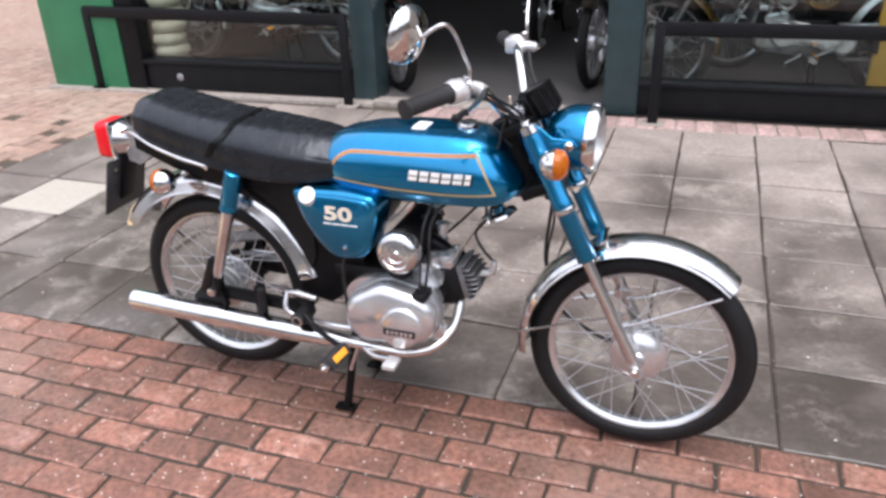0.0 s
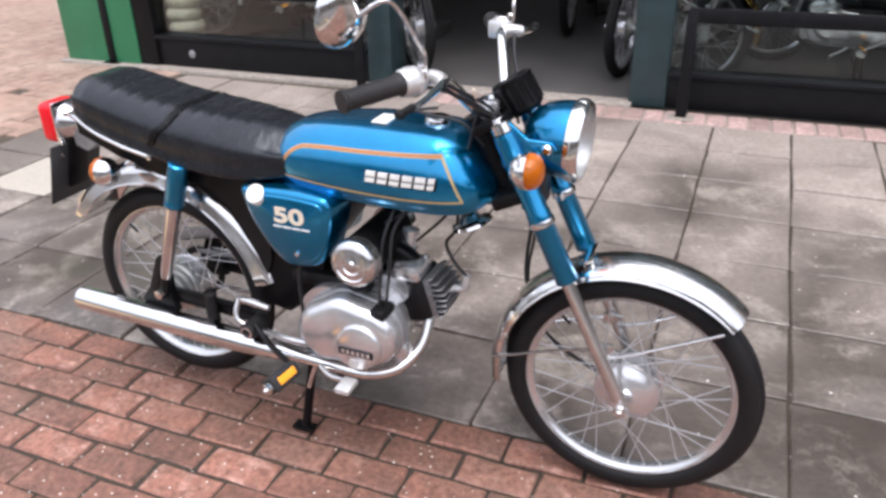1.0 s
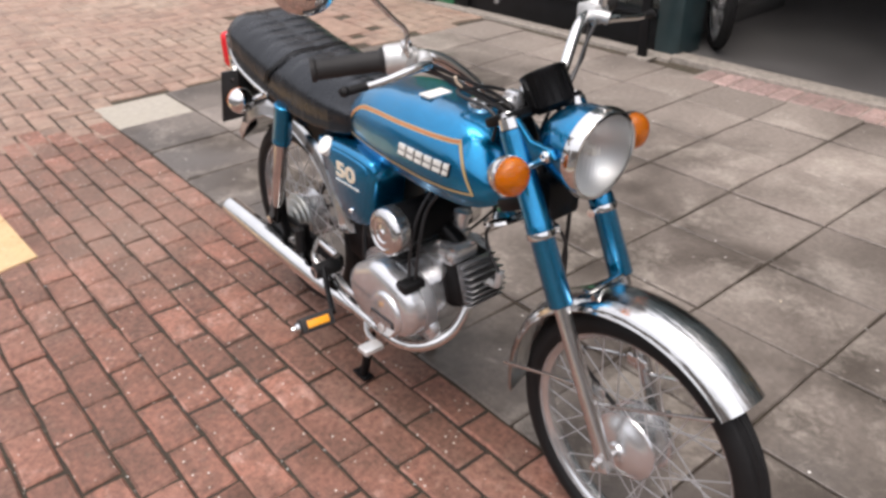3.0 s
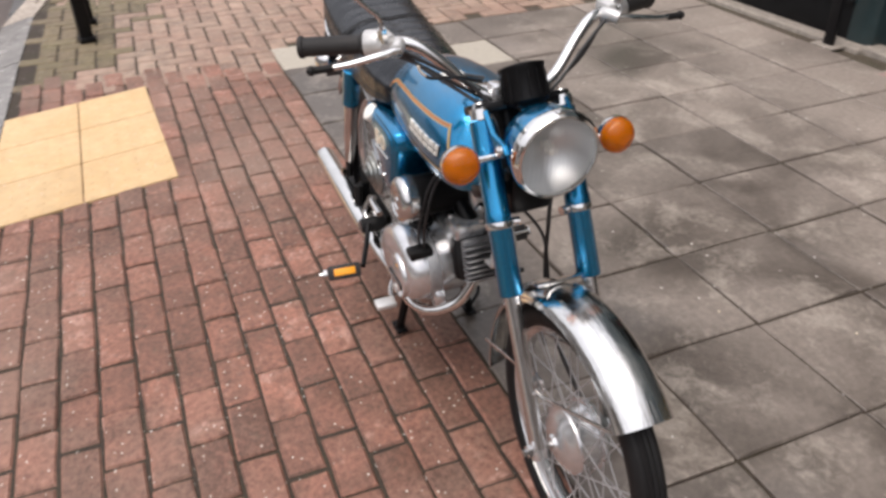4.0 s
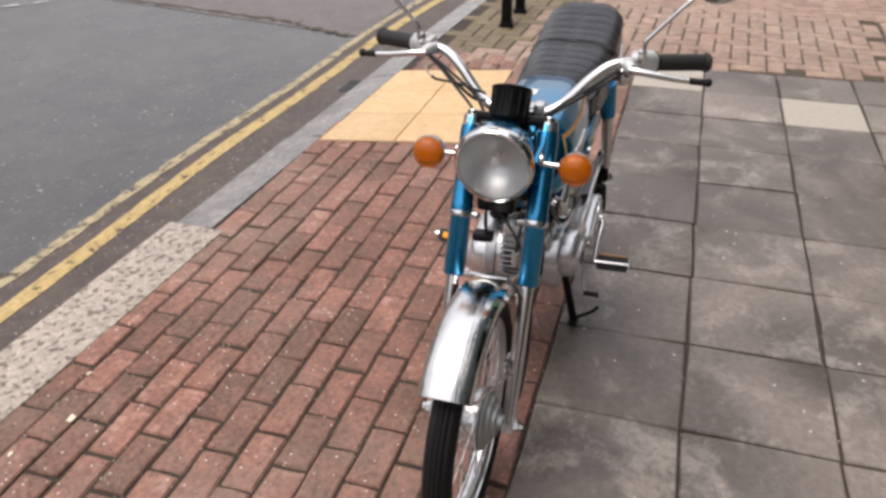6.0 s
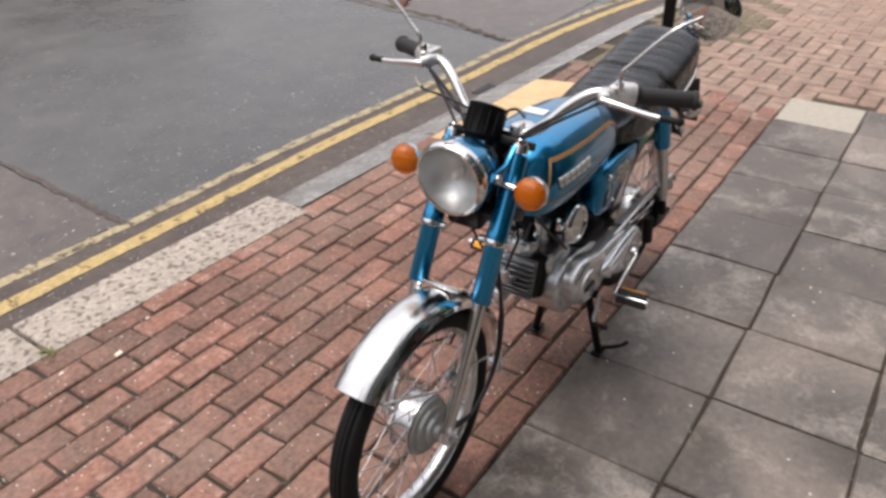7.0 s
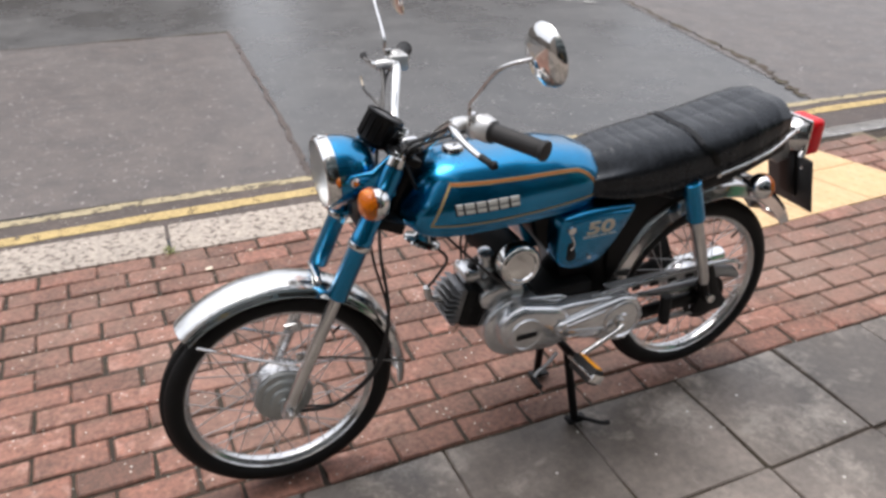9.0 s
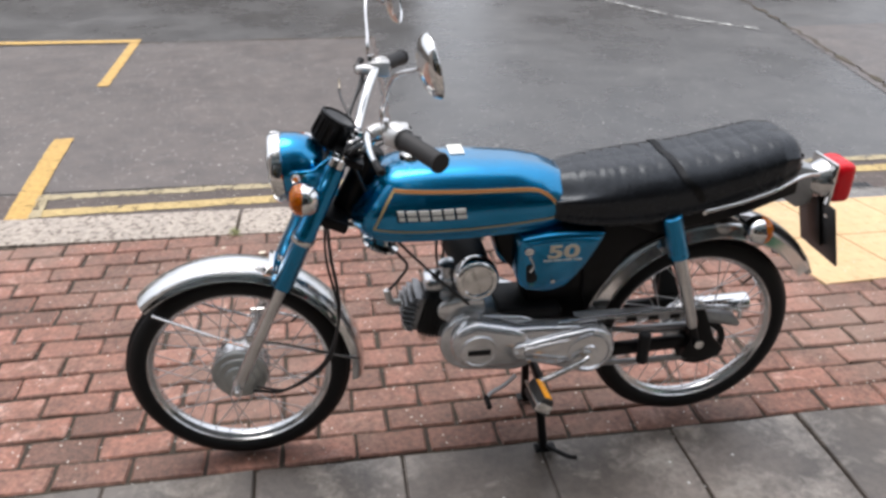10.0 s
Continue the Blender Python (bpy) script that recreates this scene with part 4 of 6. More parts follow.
    meter = part("speedometer", lathe([(0, -0.034), (0.028, -0.034), (0.037, -0.026), (0.0385, 0.024), (0.041, 0.028), (0.041, 0.034), (0.036, 0.036), (0.034, 0.031), (0, 0.031)], mc, ma, 40), BLACK, bike, "black round speedometer")
    part("dial", lathe([(0, 0.0315), (0.033, 0.0315), (0.033, 0.0325), (0, 0.0325)], mc, ma, 32), PLATE_B, meter)
    for i in range(14):
        a = 2 * math.pi * i / 14
        q = mc + frame_of(ma) @ Vector((0.0385 * math.cos(a), 0.0385 * math.sin(a), 0))
        part("rib", rod(q - ma * 0.022, q + ma * 0.024, 0.0022, 6), BLACK, meter)
    part("meter_bracket", box(-0.02, 0.03, -0.028, 0.028, -0.004, 0.004, 0.002, m=Matrix.Translation((-0.255, 0, 0.838)) @ pose(0, 0, 0, 0, -22, 0)), BLACK, bike)
    part("speedometer_cable", tube([(-0.25, 0.01, 0.84), (-0.235, 0.045, 0.80), (-0.235, 0.052, 0.70), (-0.236, 0.05, 0.60), (-0.248, 0.058, 0.45), (-0.208, 0.070, 0.32), (-0.11, 0.075, 0.247), (-0.03, 0.055, 0.235)], 0.0042, 8), CABLE, bike)
    part("brake_cable", tube([(-0.34, -0.20, 0.935), (-0.318, -0.15, 0.895), (-0.27, -0.075, 0.84), (-0.245, -0.055, 0.80), (-0.235, -0.05, 0.70), (-0.225, 0.03, 0.585), (-0.245, 0.064, 0.45), (-0.215, 0.072, 0.32), (-0.12, 0.075, 0.25), (-0.04, 0.06, 0.25)], 0.0032, 8), CABLE, bike)

    # handlebars
    bars = part("handlebar", tube([(-0.390, -0.26, 0.938), (-0.372, -0.215, 0.940), (-0.356, -0.172, 0.934), (-0.340, -0.135, 0.908), (-0.318, -0.085, 0.858), (-0.302, -0.04, 0.838), (-0.300, 0, 0.836), (-0.302, 0.04, 0.838), (-0.318, 0.085, 0.858), (-0.340, 0.135, 0.908), (-0.356, 0.172, 0.934), (-0.372, 0.215, 0.940), (-0.390, 0.26, 0.938)], 0.0108, 16, 8), CHROME, bike, "chrome handlebar")
    bars.location.y = 0.009      # clamped a little off centre
    for s in (-1, 1):
        part("bar_clamp", box(-0.322, -0.286, 0.042 * s - 0.011, 0.042 * s + 0.011, 0.826, 0.864, 0.006), ALLOY, bars)
        ga, gb = Vector((-0.386, 0.250 * s, 0.938)), Vector((-0.441, 0.352 * s, 0.930))
        gd = (gb - ga).normalized()
        gl = (gb - ga).length
        prof = [(0, 0), (0.020, 0.0), (0.021, 0.003)]
        for i in range(12):
            h = 0.008 + (gl - 0.022) * i / 11
            prof += [(0.0172, h), (0.0162, h + 0.004)]
        prof += [(0.018, gl - 0.008), (0.0195, gl - 0.005), (0.0185, gl), (0, gl + 0.001)]
        part("grip", lathe(prof, ga, gd, 24), GRIP, bars, "black ribbed rubber grip")
        hs = part("switch_housing", lathe([(0, 0), (0.019, 0), (0.023, 0.004), (0.0235, 0.032), (0.020, 0.037), (0, 0.037)], ga - gd * 0.036, gd, 24), CREAM, bars, "pale grey cast switch housing")
        part("switch_block", box(-0.400, -0.352, 0.222 * s - 0.017, 0.222 * s + 0.017, 0.920, 0.958, 0.007), CREAM, hs)
        part("switch", box(-0.404, -0.388, 0.222 * s - 0.005, 0.222 * s + 0.005, 0.943, 0.953, 0.002), BLACK, hs)
        perch = part("lever_perch", tube([(-0.368, 0.198 * s, 0.936), (-0.345, 0.203 * s, 0.942), (-0.326, 0.215 * s, 0.938)], 0.012, 10, 5), CREAM, bars)
        part("lever", tube([(-0.326, 0.208 * s, 0.938), (-0.322, 0.24 * s, 0.936), (-0.327, 0.30 * s, 0.927), (-0.336, 0.352 * s, 0.923)], 0.006, 10, 6, radii=[0.0085, 0.0072, 0.0058, 0.005]), CHROME, perch, "polished lever")
        part("lever_sleeve", tube([(-0.331, 0.322 * s, 0.925), (-0.336, 0.352 * s, 0.923)], 0.0066, 10, 2), RUBBER, perch)
        part("lever_ball", lathe([(0, -0.009), (0.006, -0.0065), (0.0088, 0), (0.006, 0.0065), (0, 0.009)], (-0.338, 0.357 * s, 0.9225), (0, 1, 0), 14), RUBBER, perch, "black ball end")
        mz = 1.066 if s < 0 else 1.098
        mcn = Vector((-0.422, (0.345 if s < 0 else 0.362) * s - 0.009, mz))
        kink = Vector((-0.350, 0.231 * s, 0.988))
        joint = Vector((-0.358, -0.331, 1.082)) if s < 0 else mcn + Vector((0.055, -0.045, -0.028))
        mir = part("mirror", lathe([(0, -0.020), (0.014, -0.019), (0.033, -0.014), (0.048, -0.006), (0.0535, 0.002), (0.0545, 0.007), (0.053, 0.0085), (0.051, 0.005), (0, 0.005)], mcn, (-1, -0.27 * s if s < 0 else -0.10, 0.20), 40), CHROME, bars, "round chrome mirror on a bent stem")
        part("mirror_glass", lathe([(0, 0.0062), (0.053, 0.0062), (0.053, 0.0052)], mcn, (-1, -0.27 * s if s < 0 else -0.10, 0.20), 40), MIRROR, mir)
        part("stem", tube([(-0.358, 0.226 * s, 0.94), kink - Vector((0, 0, 0.018)), kink - Vector((0, 0, 0.005)), kink + (joint - kink) * 0.05, kink + (joint - kink) * 0.2, joint, mcn + Vector((0.018, -0.004 * s, -0.004))], 0.004, 10, 6), CHROME_WORN, mir)
        part("stem_nut", rod((-0.358, 0.226 * s, 0.945), (-0.355, 0.229 * s, 0.970), 0.009, 6), CHROME_WORN, mir)
    part("clutch_cable", tube([(-0.335, 0.20, 0.936), (-0.318, 0.155, 0.905), (-0.285, 0.085, 0.858), (-0.30, 0.045, 0.80), (-0.36, 0.05, 0.66), (-0.45, 0.06, 0.55), (-0.55, 0.07, 0.45)], 0.0034, 8), CABLE, bike)
    part("throttle_cable", tube([(-0.36, -0.215, 0.93), (-0.328, -0.165, 0.908), (-0.298, -0.09, 0.862), (-0.325, -0.045, 0.835), (-0.37, -0.055, 0.69), (-0.47, -0.06, 0.62), (-0.53, -0.05, 0.58)], 0.0034, 8), CABLE, bike)
    part("front_brake_cable", tube([(-0.33, -0.205, 0.94), (-0.325, -0.165, 0.918), (-0.295, -0.085, 0.87), (-0.27, -0.05, 0.83)], 0.0034, 8), CABLE, bike)
    part("switch_wire", tube([(-0.36, 0.21, 0.925), (-0.31, 0.14, 0.885), (-0.295, 0.08, 0.845), (-0.27, 0.04, 0.80)], 0.0032, 8), CABLE, bike)

    lead = part("loose_lead", tube([(-0.30, -0.062, 0.872), (-0.285, -0.115, 0.893), (-0.28, -0.160, 0.900), (-0.28, -0.172, 0.906)], 0.003, 8), CABLE, bike)
    part("bare_end", tube([(-0.28, -0.172, 0.906), (-0.28, -0.181, 0.915), (-0.28, -0.185, 0.925)], 0.0022, 6, 4), CREAM_PRINT, lead, "pale bare end")

    # tank
    xs = list(np.linspace(-0.787, -0.287, 64))
    tank = part("fuel_tank", loft([tank_ring(x) for x in xs]), paint, bike, "metallic blue fuel tank with orange and yellow stripes" if logo else "dark painted fuel tank", 55)
    part("filler_cap", lathe([(0, 0.014), (0.015, 0.014), (0.023, 0.011), (0.026, 0.005), (0.026, -0.01), (0, -0.01)], (-0.425, 0.0, 0.799), (0, 0, 1), 32), CHROME, tank, "chrome filler cap")
    part("breather_hose", tube([(-0.425, 0, 0.826), (-0.45, -0.035, 0.829), (-0.42, -0.05, 0.826), (-0.36, -0.04, 0.815), (-0.315, -0.03, 0.77)], 0.0035, 8), CABLE, tank)
    if logo:
        part("sticker", box(-0.545, -0.512, -0.055, 0.0, 0.799, 0.8025, 0.0), WHITE_P, tank, "white paper sticker")
        for s in (-1, 1):
            part("stripe", ribbon([(-0.750, 0.680), (-0.734, 0.714), (-0.704, 0.740), (-0.655, 0.750), (-0.50, 0.757), (-0.378, 0.762)], 0.0078, s), STRIPE_Y, tank, "yellow stripe")
            part("stripe", ribbon([(-0.734, 0.716), (-0.704, 0.7405), (-0.655, 0.7505), (-0.50, 0.7575), (-0.379, 0.7625)], 0.0036, s, 0.0018), STRIPE_O, tank, "orange stripe")
            part("stripe", ribbon([(-0.379, 0.762), (-0.358, 0.728), (-0.334, 0.678)], 0.0048, s, 0.0015), STRIPE_Y, tank, "yellow stripe")
            part("stripe", ribbon([(-0.332, 0.677), (-0.45, 0.673), (-0.60, 0.674), (-0.752, 0.680)], 0.0042, s, 0.0013), STRIPE_Y, tank, "yellow stripe")
            for i in range(6):
                x = -0.533 + i * 0.0265
                w = 0.021 if i != 5 else 0.013
                bm = bmesh.new()
                z0, z1, sl = 0.701, 0.723, 0.0035
                vs = []
                for (xx, zz) in ((x, z0), (x + w, z0), (x + w + sl, z1), (x + sl, z1)):
                    vs.append([bm.verts.new((xx, s * (tank_side(xx, zz) + h), zz)) for h in (-0.002, 0.003)])
                bm.faces.new([v[1] for v in vs])
                for a in range(4):
                    bq = (a + 1) % 4
                    bm.faces.new((vs[a][0], vs[bq][0], vs[bq][1], vs[a][1]))
                part("badge_block", bm, WHITE_P, tank, "raised white maker's badge")
                # black outline that is also the block's painted drop shadow, offset down and forward
                sh = bmesh.new()
                sh.faces.new([sh.verts.new((xx, s * (tank_side(xx, zz) + 0.0012), zz)) for xx, zz in ((x + 0.001, z0 - 0.003), (x + w + 0.004, z0 - 0.003), (x + w + sl + 0.004, z1 - 0.001), (x + sl, z1 - 0.001))])
                part("badge_outline_shadow", sh, BLACK, tank)
                slot = bmesh.new()
                slot.faces.new([slot.verts.new((xx, s * (tank_side(xx, zz) + 0.0034), zz)) for xx, zz in ((x + 0.0015, z0 + 0.0098), (x + w + 0.0015, z0 + 0.0098), (x + w + 0.0019, z0 + 0.0122), (x + 0.0019, z0 + 0.0122))])
                part("badge_slot", slot, BLACK, tank)

    # seat
    sx = [-0.718, -0.724, -0.745, -0.80, -0.87, -0.95, -1.02, -1.10, -1.18, -1.25, -1.288, -1.308, -1.318]
    stop = [0.728, 0.744, 0.758, 0.769, 0.777, 0.784, 0.789, 0.799, 0.815, 0.829, 0.828, 0.812, 0.790]
    slow = [0.690, 0.678, 0.668, 0.660, 0.655, 0.658, 0.668, 0.686, 0.708, 0.732, 0.750, 0.768, 0.782]
    sw = [0.070, 0.088, 0.102, 0.113, 0.118, 0.120, 0.120, 0.121, 0.119, 0.113, 0.103, 0.085, 0.05]
    rings = []

    def seat_half(x, rib=0.0):
        t, b, w = (float(np.interp(-x, [-q for q in sx], v)) for v in (stop, slow, sw))
        nar = float(np.interp(-x, [0.72, 0.95, 1.2], [0.74, 0.92, 1.0]))
        h = t - b
        return [(0, t - 0.0012 + rib * 0.4), (w * 0.16, t + rib), (w * 0.5 * nar, t - 0.001 + rib), (w * 0.76 * nar, t - 0.011 + rib * 0.3), (w * (0.55 + 0.4 * nar), t - 0.03 - 0.03 * (1 - nar)), (w, b + h * 0.55), (w * 0.99, b + h * 0.25), (w * 0.93, b), (0, b - 0.004)]

    for x in np.linspace(-0.718, -1.318, 150):
        rib = 0.0
        if -1.225 < x < -0.785 and not -1.03 < x < -0.99:
            ph = ((x + 2) / 0.043) % 1.0
            rib = -0.0027 * max(0.0, 1 - min(ph, 1 - ph) / 0.22)
        if abs(x + 1.01) < 0.008:
            rib -= 0.004
        half = seat_half(x, rib)
        pts = [(x, y, z) for y, z in half] + [(x, -y, z) for y, z in half[-2:0:-1]]
        rings.append(curve_pts(pts, 4, closed=True))
    seat = part("seat", loft(rings), VINYL, bike, "black ribbed vinyl dual seat", 60)
    strap = bmesh.new()
    sr = []
    for k in range(2):
        r = []
        run = []
        for n_, dx in ((6, -0.056), (5, -0.036), (4, -0.014), (3, -0.004), (2, 0.002), (1, 0.005), (0, 0.005)):
            xx = -1.000 - 0.016 * k + dx
            y, z = seat_half(xx)[n_]
            run.append((xx, y * 1.025 + 0.001, z + 0.0022))
        r = [(x, -y, z) for x, y, z in run] + [(x, y, z) for x, y, z in run[-2::-1]]
        sr.append(curve_pts(r, 4))
    top = [[strap.verts.new(p) for p in r] for r in sr]
    for i in range(len(top[0]) - 1):
        strap.faces.new((top[0][i], top[0][i + 1], top[1][i + 1], top[1][i]))
    bmesh.ops.solidify(strap, geom=strap.faces[:], thickness=0.004)
    part("strap", strap, STRAP, seat, "thin black passenger strap")
    for s in (-1, 1):
        part("seat_trim", tube([(-1.075, 0.122 * s, 0.684), (-1.15, 0.122 * s, 0.700), (-1.23, 0.116 * s, 0.722), (-1.31, 0.09 * s, 0.742), (-1.375, 0.055 * s, 0.730)], 0.0048, 10, 6), CHROME, seat, "bright grab rail")
        part("trim_bolt", lathe([(0, 0), (0.007, 0), (0.006, 0.005), (0, 0.006)], (-1.072, 0.120 * s, 0.682), (0, s, 0), 10), CHROME, seat)

    # frame, side panels, swinging arm
    part("frame_spine", tube([(-0.31, 0, 0.72), (-0.42, 0, 0.645), (-0.56, 0, 0.635), (-0.70, 0, 0.63), (-0.85, 0, 0.655)], 0.036, 16, 6), BLACK, bike)
    part("frame_body", prism([(-0.60, 0.66), (-0.62, 0.57), (-0.68, 0.49), (-0.72, 0.36), (-0.80, 0.30), (-0.865, 0.31), (-0.885, 0.40), (-0.86, 0.55), (-0.90, 0.655), (-0.75, 0.672)], -0.045, 0.045, 0.01), BLACK, bike)
    part("seat_rail", prism([(-0.86, 0.66), (-0.98, 0.618), (-1.08, 0.628), (-1.2, 0.655), (-1.31, 0.70), (-1.31, 0.73), (-1.2, 0.705), (-1.0, 0.672), (-0.86, 0.69)], -0.085, 0.085, 0.006), BLACK, bike)
    for s in (-1, 1):
        out = [(-0.638, 0.650), (-0.620, 0.640), (-0.613, 0.618), (-0.618, 0.580), (-0.632, 0.530), (-0.644, 0.502), (-0.667, 0.485), (-0.71, 0.479), (-0.742, 0.485), (-0.785, 0.529), (-0.814, 0.582), (-0.829, 0.626), (-0.832, 0.642), (-0.822, 0.651), (-0.72, 0.656)]
        py_ = -0.1335 if s < 0 else 0.1165
        if s > 0:
            out = [(-0.672, 0.634), (-0.660, 0.626), (-0.654, 0.604), (-0.654, 0.570), (-0.656, 0.530), (-0.664, 0.500), (-0.688, 0.482), (-0.73, 0.476), (-0.776, 0.488), (-0.812, 0.535), (-0.836, 0.585), (-0.850, 0.620), (-0.852, 0.632), (-0.844, 0.640), (-0.75, 0.642)]
        c = curve_pts([(x, 0, z) for x, z in out], 3, closed=True)
        lip = part("side_panel", prism([(p.x, p.z) for p in c], 0.045 * s, py_ - 0.0035 * s, 0.012), paint, bike, "blue side panel with a model number" if logo else "", 45)
        mx_, mz_ = (-0.748, 0.566) if s > 0 else (-0.724, 0.578)
        inner = [(mx_ + (p.x - mx_) * 0.88, mz_ + (p.z - mz_) * 0.86) for p in c]
        part("panel_face", prism(inner, py_ - 0.0055 * s, py_, 0.006), paint, lip, "", 45)
        if logo:
            m50 = Matrix.Translation((-0.712 if s < 0 else -0.757, py_ + 0.0007 * s, 0.600 if s < 0 else 0.597)) @ (pose(0, 0, 0, 90, 0, 0) if s < 0 else pose(0, 0, 0, 90, 0, 180))
            me = lettering("50", 0.060, m50 @ Matrix.Diagonal((1.25, 0.8, 1, 1)))
            me.materials.append(CREAM_PRINT)
            part("model_number", me, CREAM_PRINT, lip, "off-white model number")
            for i in range(4):
                xx = (-0.752 if s < 0 else -0.802) + i * 0.023
                part("caption_bar", box(xx, xx + 0.020, min(py_, py_ + 0.0013 * s), max(py_, py_ + 0.0013 * s), 0.573, 0.5765), WHITE_P, lip)
        if s < 0:
            part("oil_cap", lathe([(0, 0.018), (0.014, 0.018), (0.021, 0.014), (0.022, -0.01), (0, -0.01)], (-0.790, -0.1235, 0.6335), (0, -0.78, 0.62), 28), WHITE_P, lip, "white oil filler cap")
        else:
            part("panel_lock", lathe([(0, 0), (0.010, 0), (0.010, 0.008), (0, 0.010)], (-0.676, 0.114, 0.606), (0, 1, 0), 14), CHROME, lip)
            # flush black plate gives the latch hollow its darkness; nothing is cut in
            part("panel_recess_plate", prism(hull2([(-0.682, 0.560, 0.009), (-0.690, 0.525, 0.014)]), 0.111, 0.1168, 0.002), BLACK_FIN, lip, "flush black plate standing in for the dark latch hollow")
            part("panel_bracket", tube([(-0.678, 0.117, 0.592), (-0.690, 0.119, 0.564), (-0.684, 0.119, 0.547)], 0.003, 8), CHROME_WORN, lip)
        part("panel_screw", lathe([(0, 0), (0.006, 0), (0.005, 0.004), (0, 0.005)], (-0.70 if s < 0 else -0.74, py_, 0.515), (0, s, 0), 10), CHROME, lip)
        if s > 0:
            lip.matrix_local = Matrix.Translation((0, 0.1165, 0.642)) @ pose(0, 0, 0, -8, 0, 0) @ Matrix.Translation((0, -0.1165, -0.642))
        arm = part("swinging_arm", box(-0.155, 0.155, -0.011, 0.011, -0.017, 0.017, 0.006, m=Matrix.Translation((-1.0, 0.088 * s, 0.303)) @ pose(0, 0, 0, 0, 2.5, 0)), BLACK, bike)
        part("arm_end", prism([(-1.10, 0.325), (-1.09, 0.27), (-1.14, 0.262), (-1.185, 0.268), (-1.195, 0.29), (-1.165, 0.325), (-1.125, 0.415), (-1.095, 0.415)], 0.092 * s, 0.112 * s, 0.002), BLACK, arm)
        # rear suspension unit
        st_, sb = Vector((-0.998, 0.114 * s, 0.676)), Vector((-1.108, 0.120 * s, 0.335))
        sd = (sb - st_).normalized()
        sl = (sb - st_).length
        shock = part("shock_absorber", lathe([(0, 0.0), (0.020, 0.0), (0.0235, 0.003), (0.0235, 0.09), (0.0225, 0.10), (0.024, 0.104), (0.023, 0.112), (0.016, 0.113)], st_, sd, 24), paint, bike, "blue upper shroud over a bright lower tube")
        part("lower_shroud", lathe([(0.0175, 0.11), (0.017, 0.24), (0.0155, 0.252), (0.015, sl - 0.06), (0.012, sl - 0.04), (0, sl - 0.04)], st_, sd, 24), CHROME_WORN, shock)
        part("shock_foot", rod(st_ + sd * (sl - 0.05), sb + sd * 0.02, 0.011, 12), BLACK, shock)
        part("foot_bolt", lathe([(0, 0), (0.012, 0), (0.012, 0.010), (0, 0.014)], sb + Vector((-0.003, 0.012 * s, -0.005)), (0, s, 0), 8), CHROME, shock)

    # rear mudguard, lamp and plate
    part("rear_mudguard", fender(RAX[0] - 0.003, RAX[1] + 0.010, 0.334, 13, 146, 0.060, 0.026, skirt=0.026), CHROME_WORN, bike, "chrome rear mudguard")
    part("tail_bracket", prism([(-1.27, 0.725), (-1.30, 0.67), (-1.36, 0.63), (-1.395, 0.64), (-1.40, 0.725), (-1.35, 0.74)], -0.026, 0.026, 0.006), ALLOY_DULL, bike)
    tl = part("tail_lamp", lathe([(0, 0), (0.024, 0.0), (0.034, 0.012), (0.046, 0.034), (0.050, 0.046), (0, 0.046)], (-1.378, 0, 0.694), (-1, 0, 0), 28), CHROME_WORN, bike, "red tail lamp in a bright housing")
    part("lens", box(-1.484, -1.428, -0.046, 0.046, 0.644, 0.744, 0.017, seg=4), RED, tl, "red plastic lens")
    part("lens_rim", box(-1.431, -1.420, -0.049, 0.049, 0.641, 0.748, 0.005), CHROME, tl)
    pm = Matrix.Translation((-1.445, 0, 0.570)) @ pose(0, 0, 0, 0, 16, 0)
    plate = part("number_plate", box(-0.003, 0.003, -0.080, 0.080, -0.084, 0.080, 0.0025, m=pm), PLATE_B, bike, "dark back of a number plate")
    part("plate_hanger", box(0.003, 0.012, -0.03, 0.03, -0.05, 0.115, 0.004, m=pm), BLACK, plate)
    for s in (-1, 1):
        part("plate_bolt", lathe([(0, 0), (0.006, 0), (0.005, 0.005), (0, 0.006)], pm @ Vector((0.003, 0.05 * s, 0.05)), (1, 0, 0.2), 10), CHROME, plate)
    part("under_tray", prism([(-0.83, 0.665), (-0.83, 0.44), (-0.845, 0.395), (-0.865, 0.45), (-0.93, 0.555), (-1.0, 0.607), (-1.08, 0.635), (-1.08, 0.67)], -0.052, 0.052, 0.004), BLACK_FIN, bike)
    part("mudguard_flap", prism([(-1.385, 0.525), (-1.41, 0.50), (-1.435, 0.452), (-1.42, 0.446), (-1.385, 0.49)], -0.045, 0.045, 0.003), CHROME, bike)

    # engine
    core = part("engine", prism(hull2([(-0.56, 0.345, 0.080), (-0.66, 0.335, 0.080)]), -0.085, 0.085, 0.008), ALLOY, bike, "silver alloy engine with black finned cylinder")
    sc = hull2([(-0.668, 0.345, 0.020), (-0.835, 0.334, 0.064)])
    rc = hull2([(-0.648, 0.331, 0.069), (-0.550, 0.342, 0.076), (-0.60, 0.360, 0.069)])
    part("right_cover", prism(rc, -0.083, -0.154, 0.024), ALLOY, core, "smooth silver engine cover", 60)
    part("clutch_cover", prism(hull2([(-0.562, 0.318, 0.052), (-0.552, 0.330, 0.052)]), -0.150, -0.164, 0.008), ALLOY, core, "", 60)
    part("maker_plate", box(-0.600, -0.516, -0.1665, -0.163, 0.307, 0.325, 0.001), BLACK_FIN, core, "small dark maker's plate")
    flange = hull2([(-0.648, 0.331, 0.073), (-0.550, 0.342, 0.080), (-0.60, 0.360, 0.073)])
    part("case_flange", prism(flange, -0.080, -0.106, 0.003), ALLOY_DULL, core)
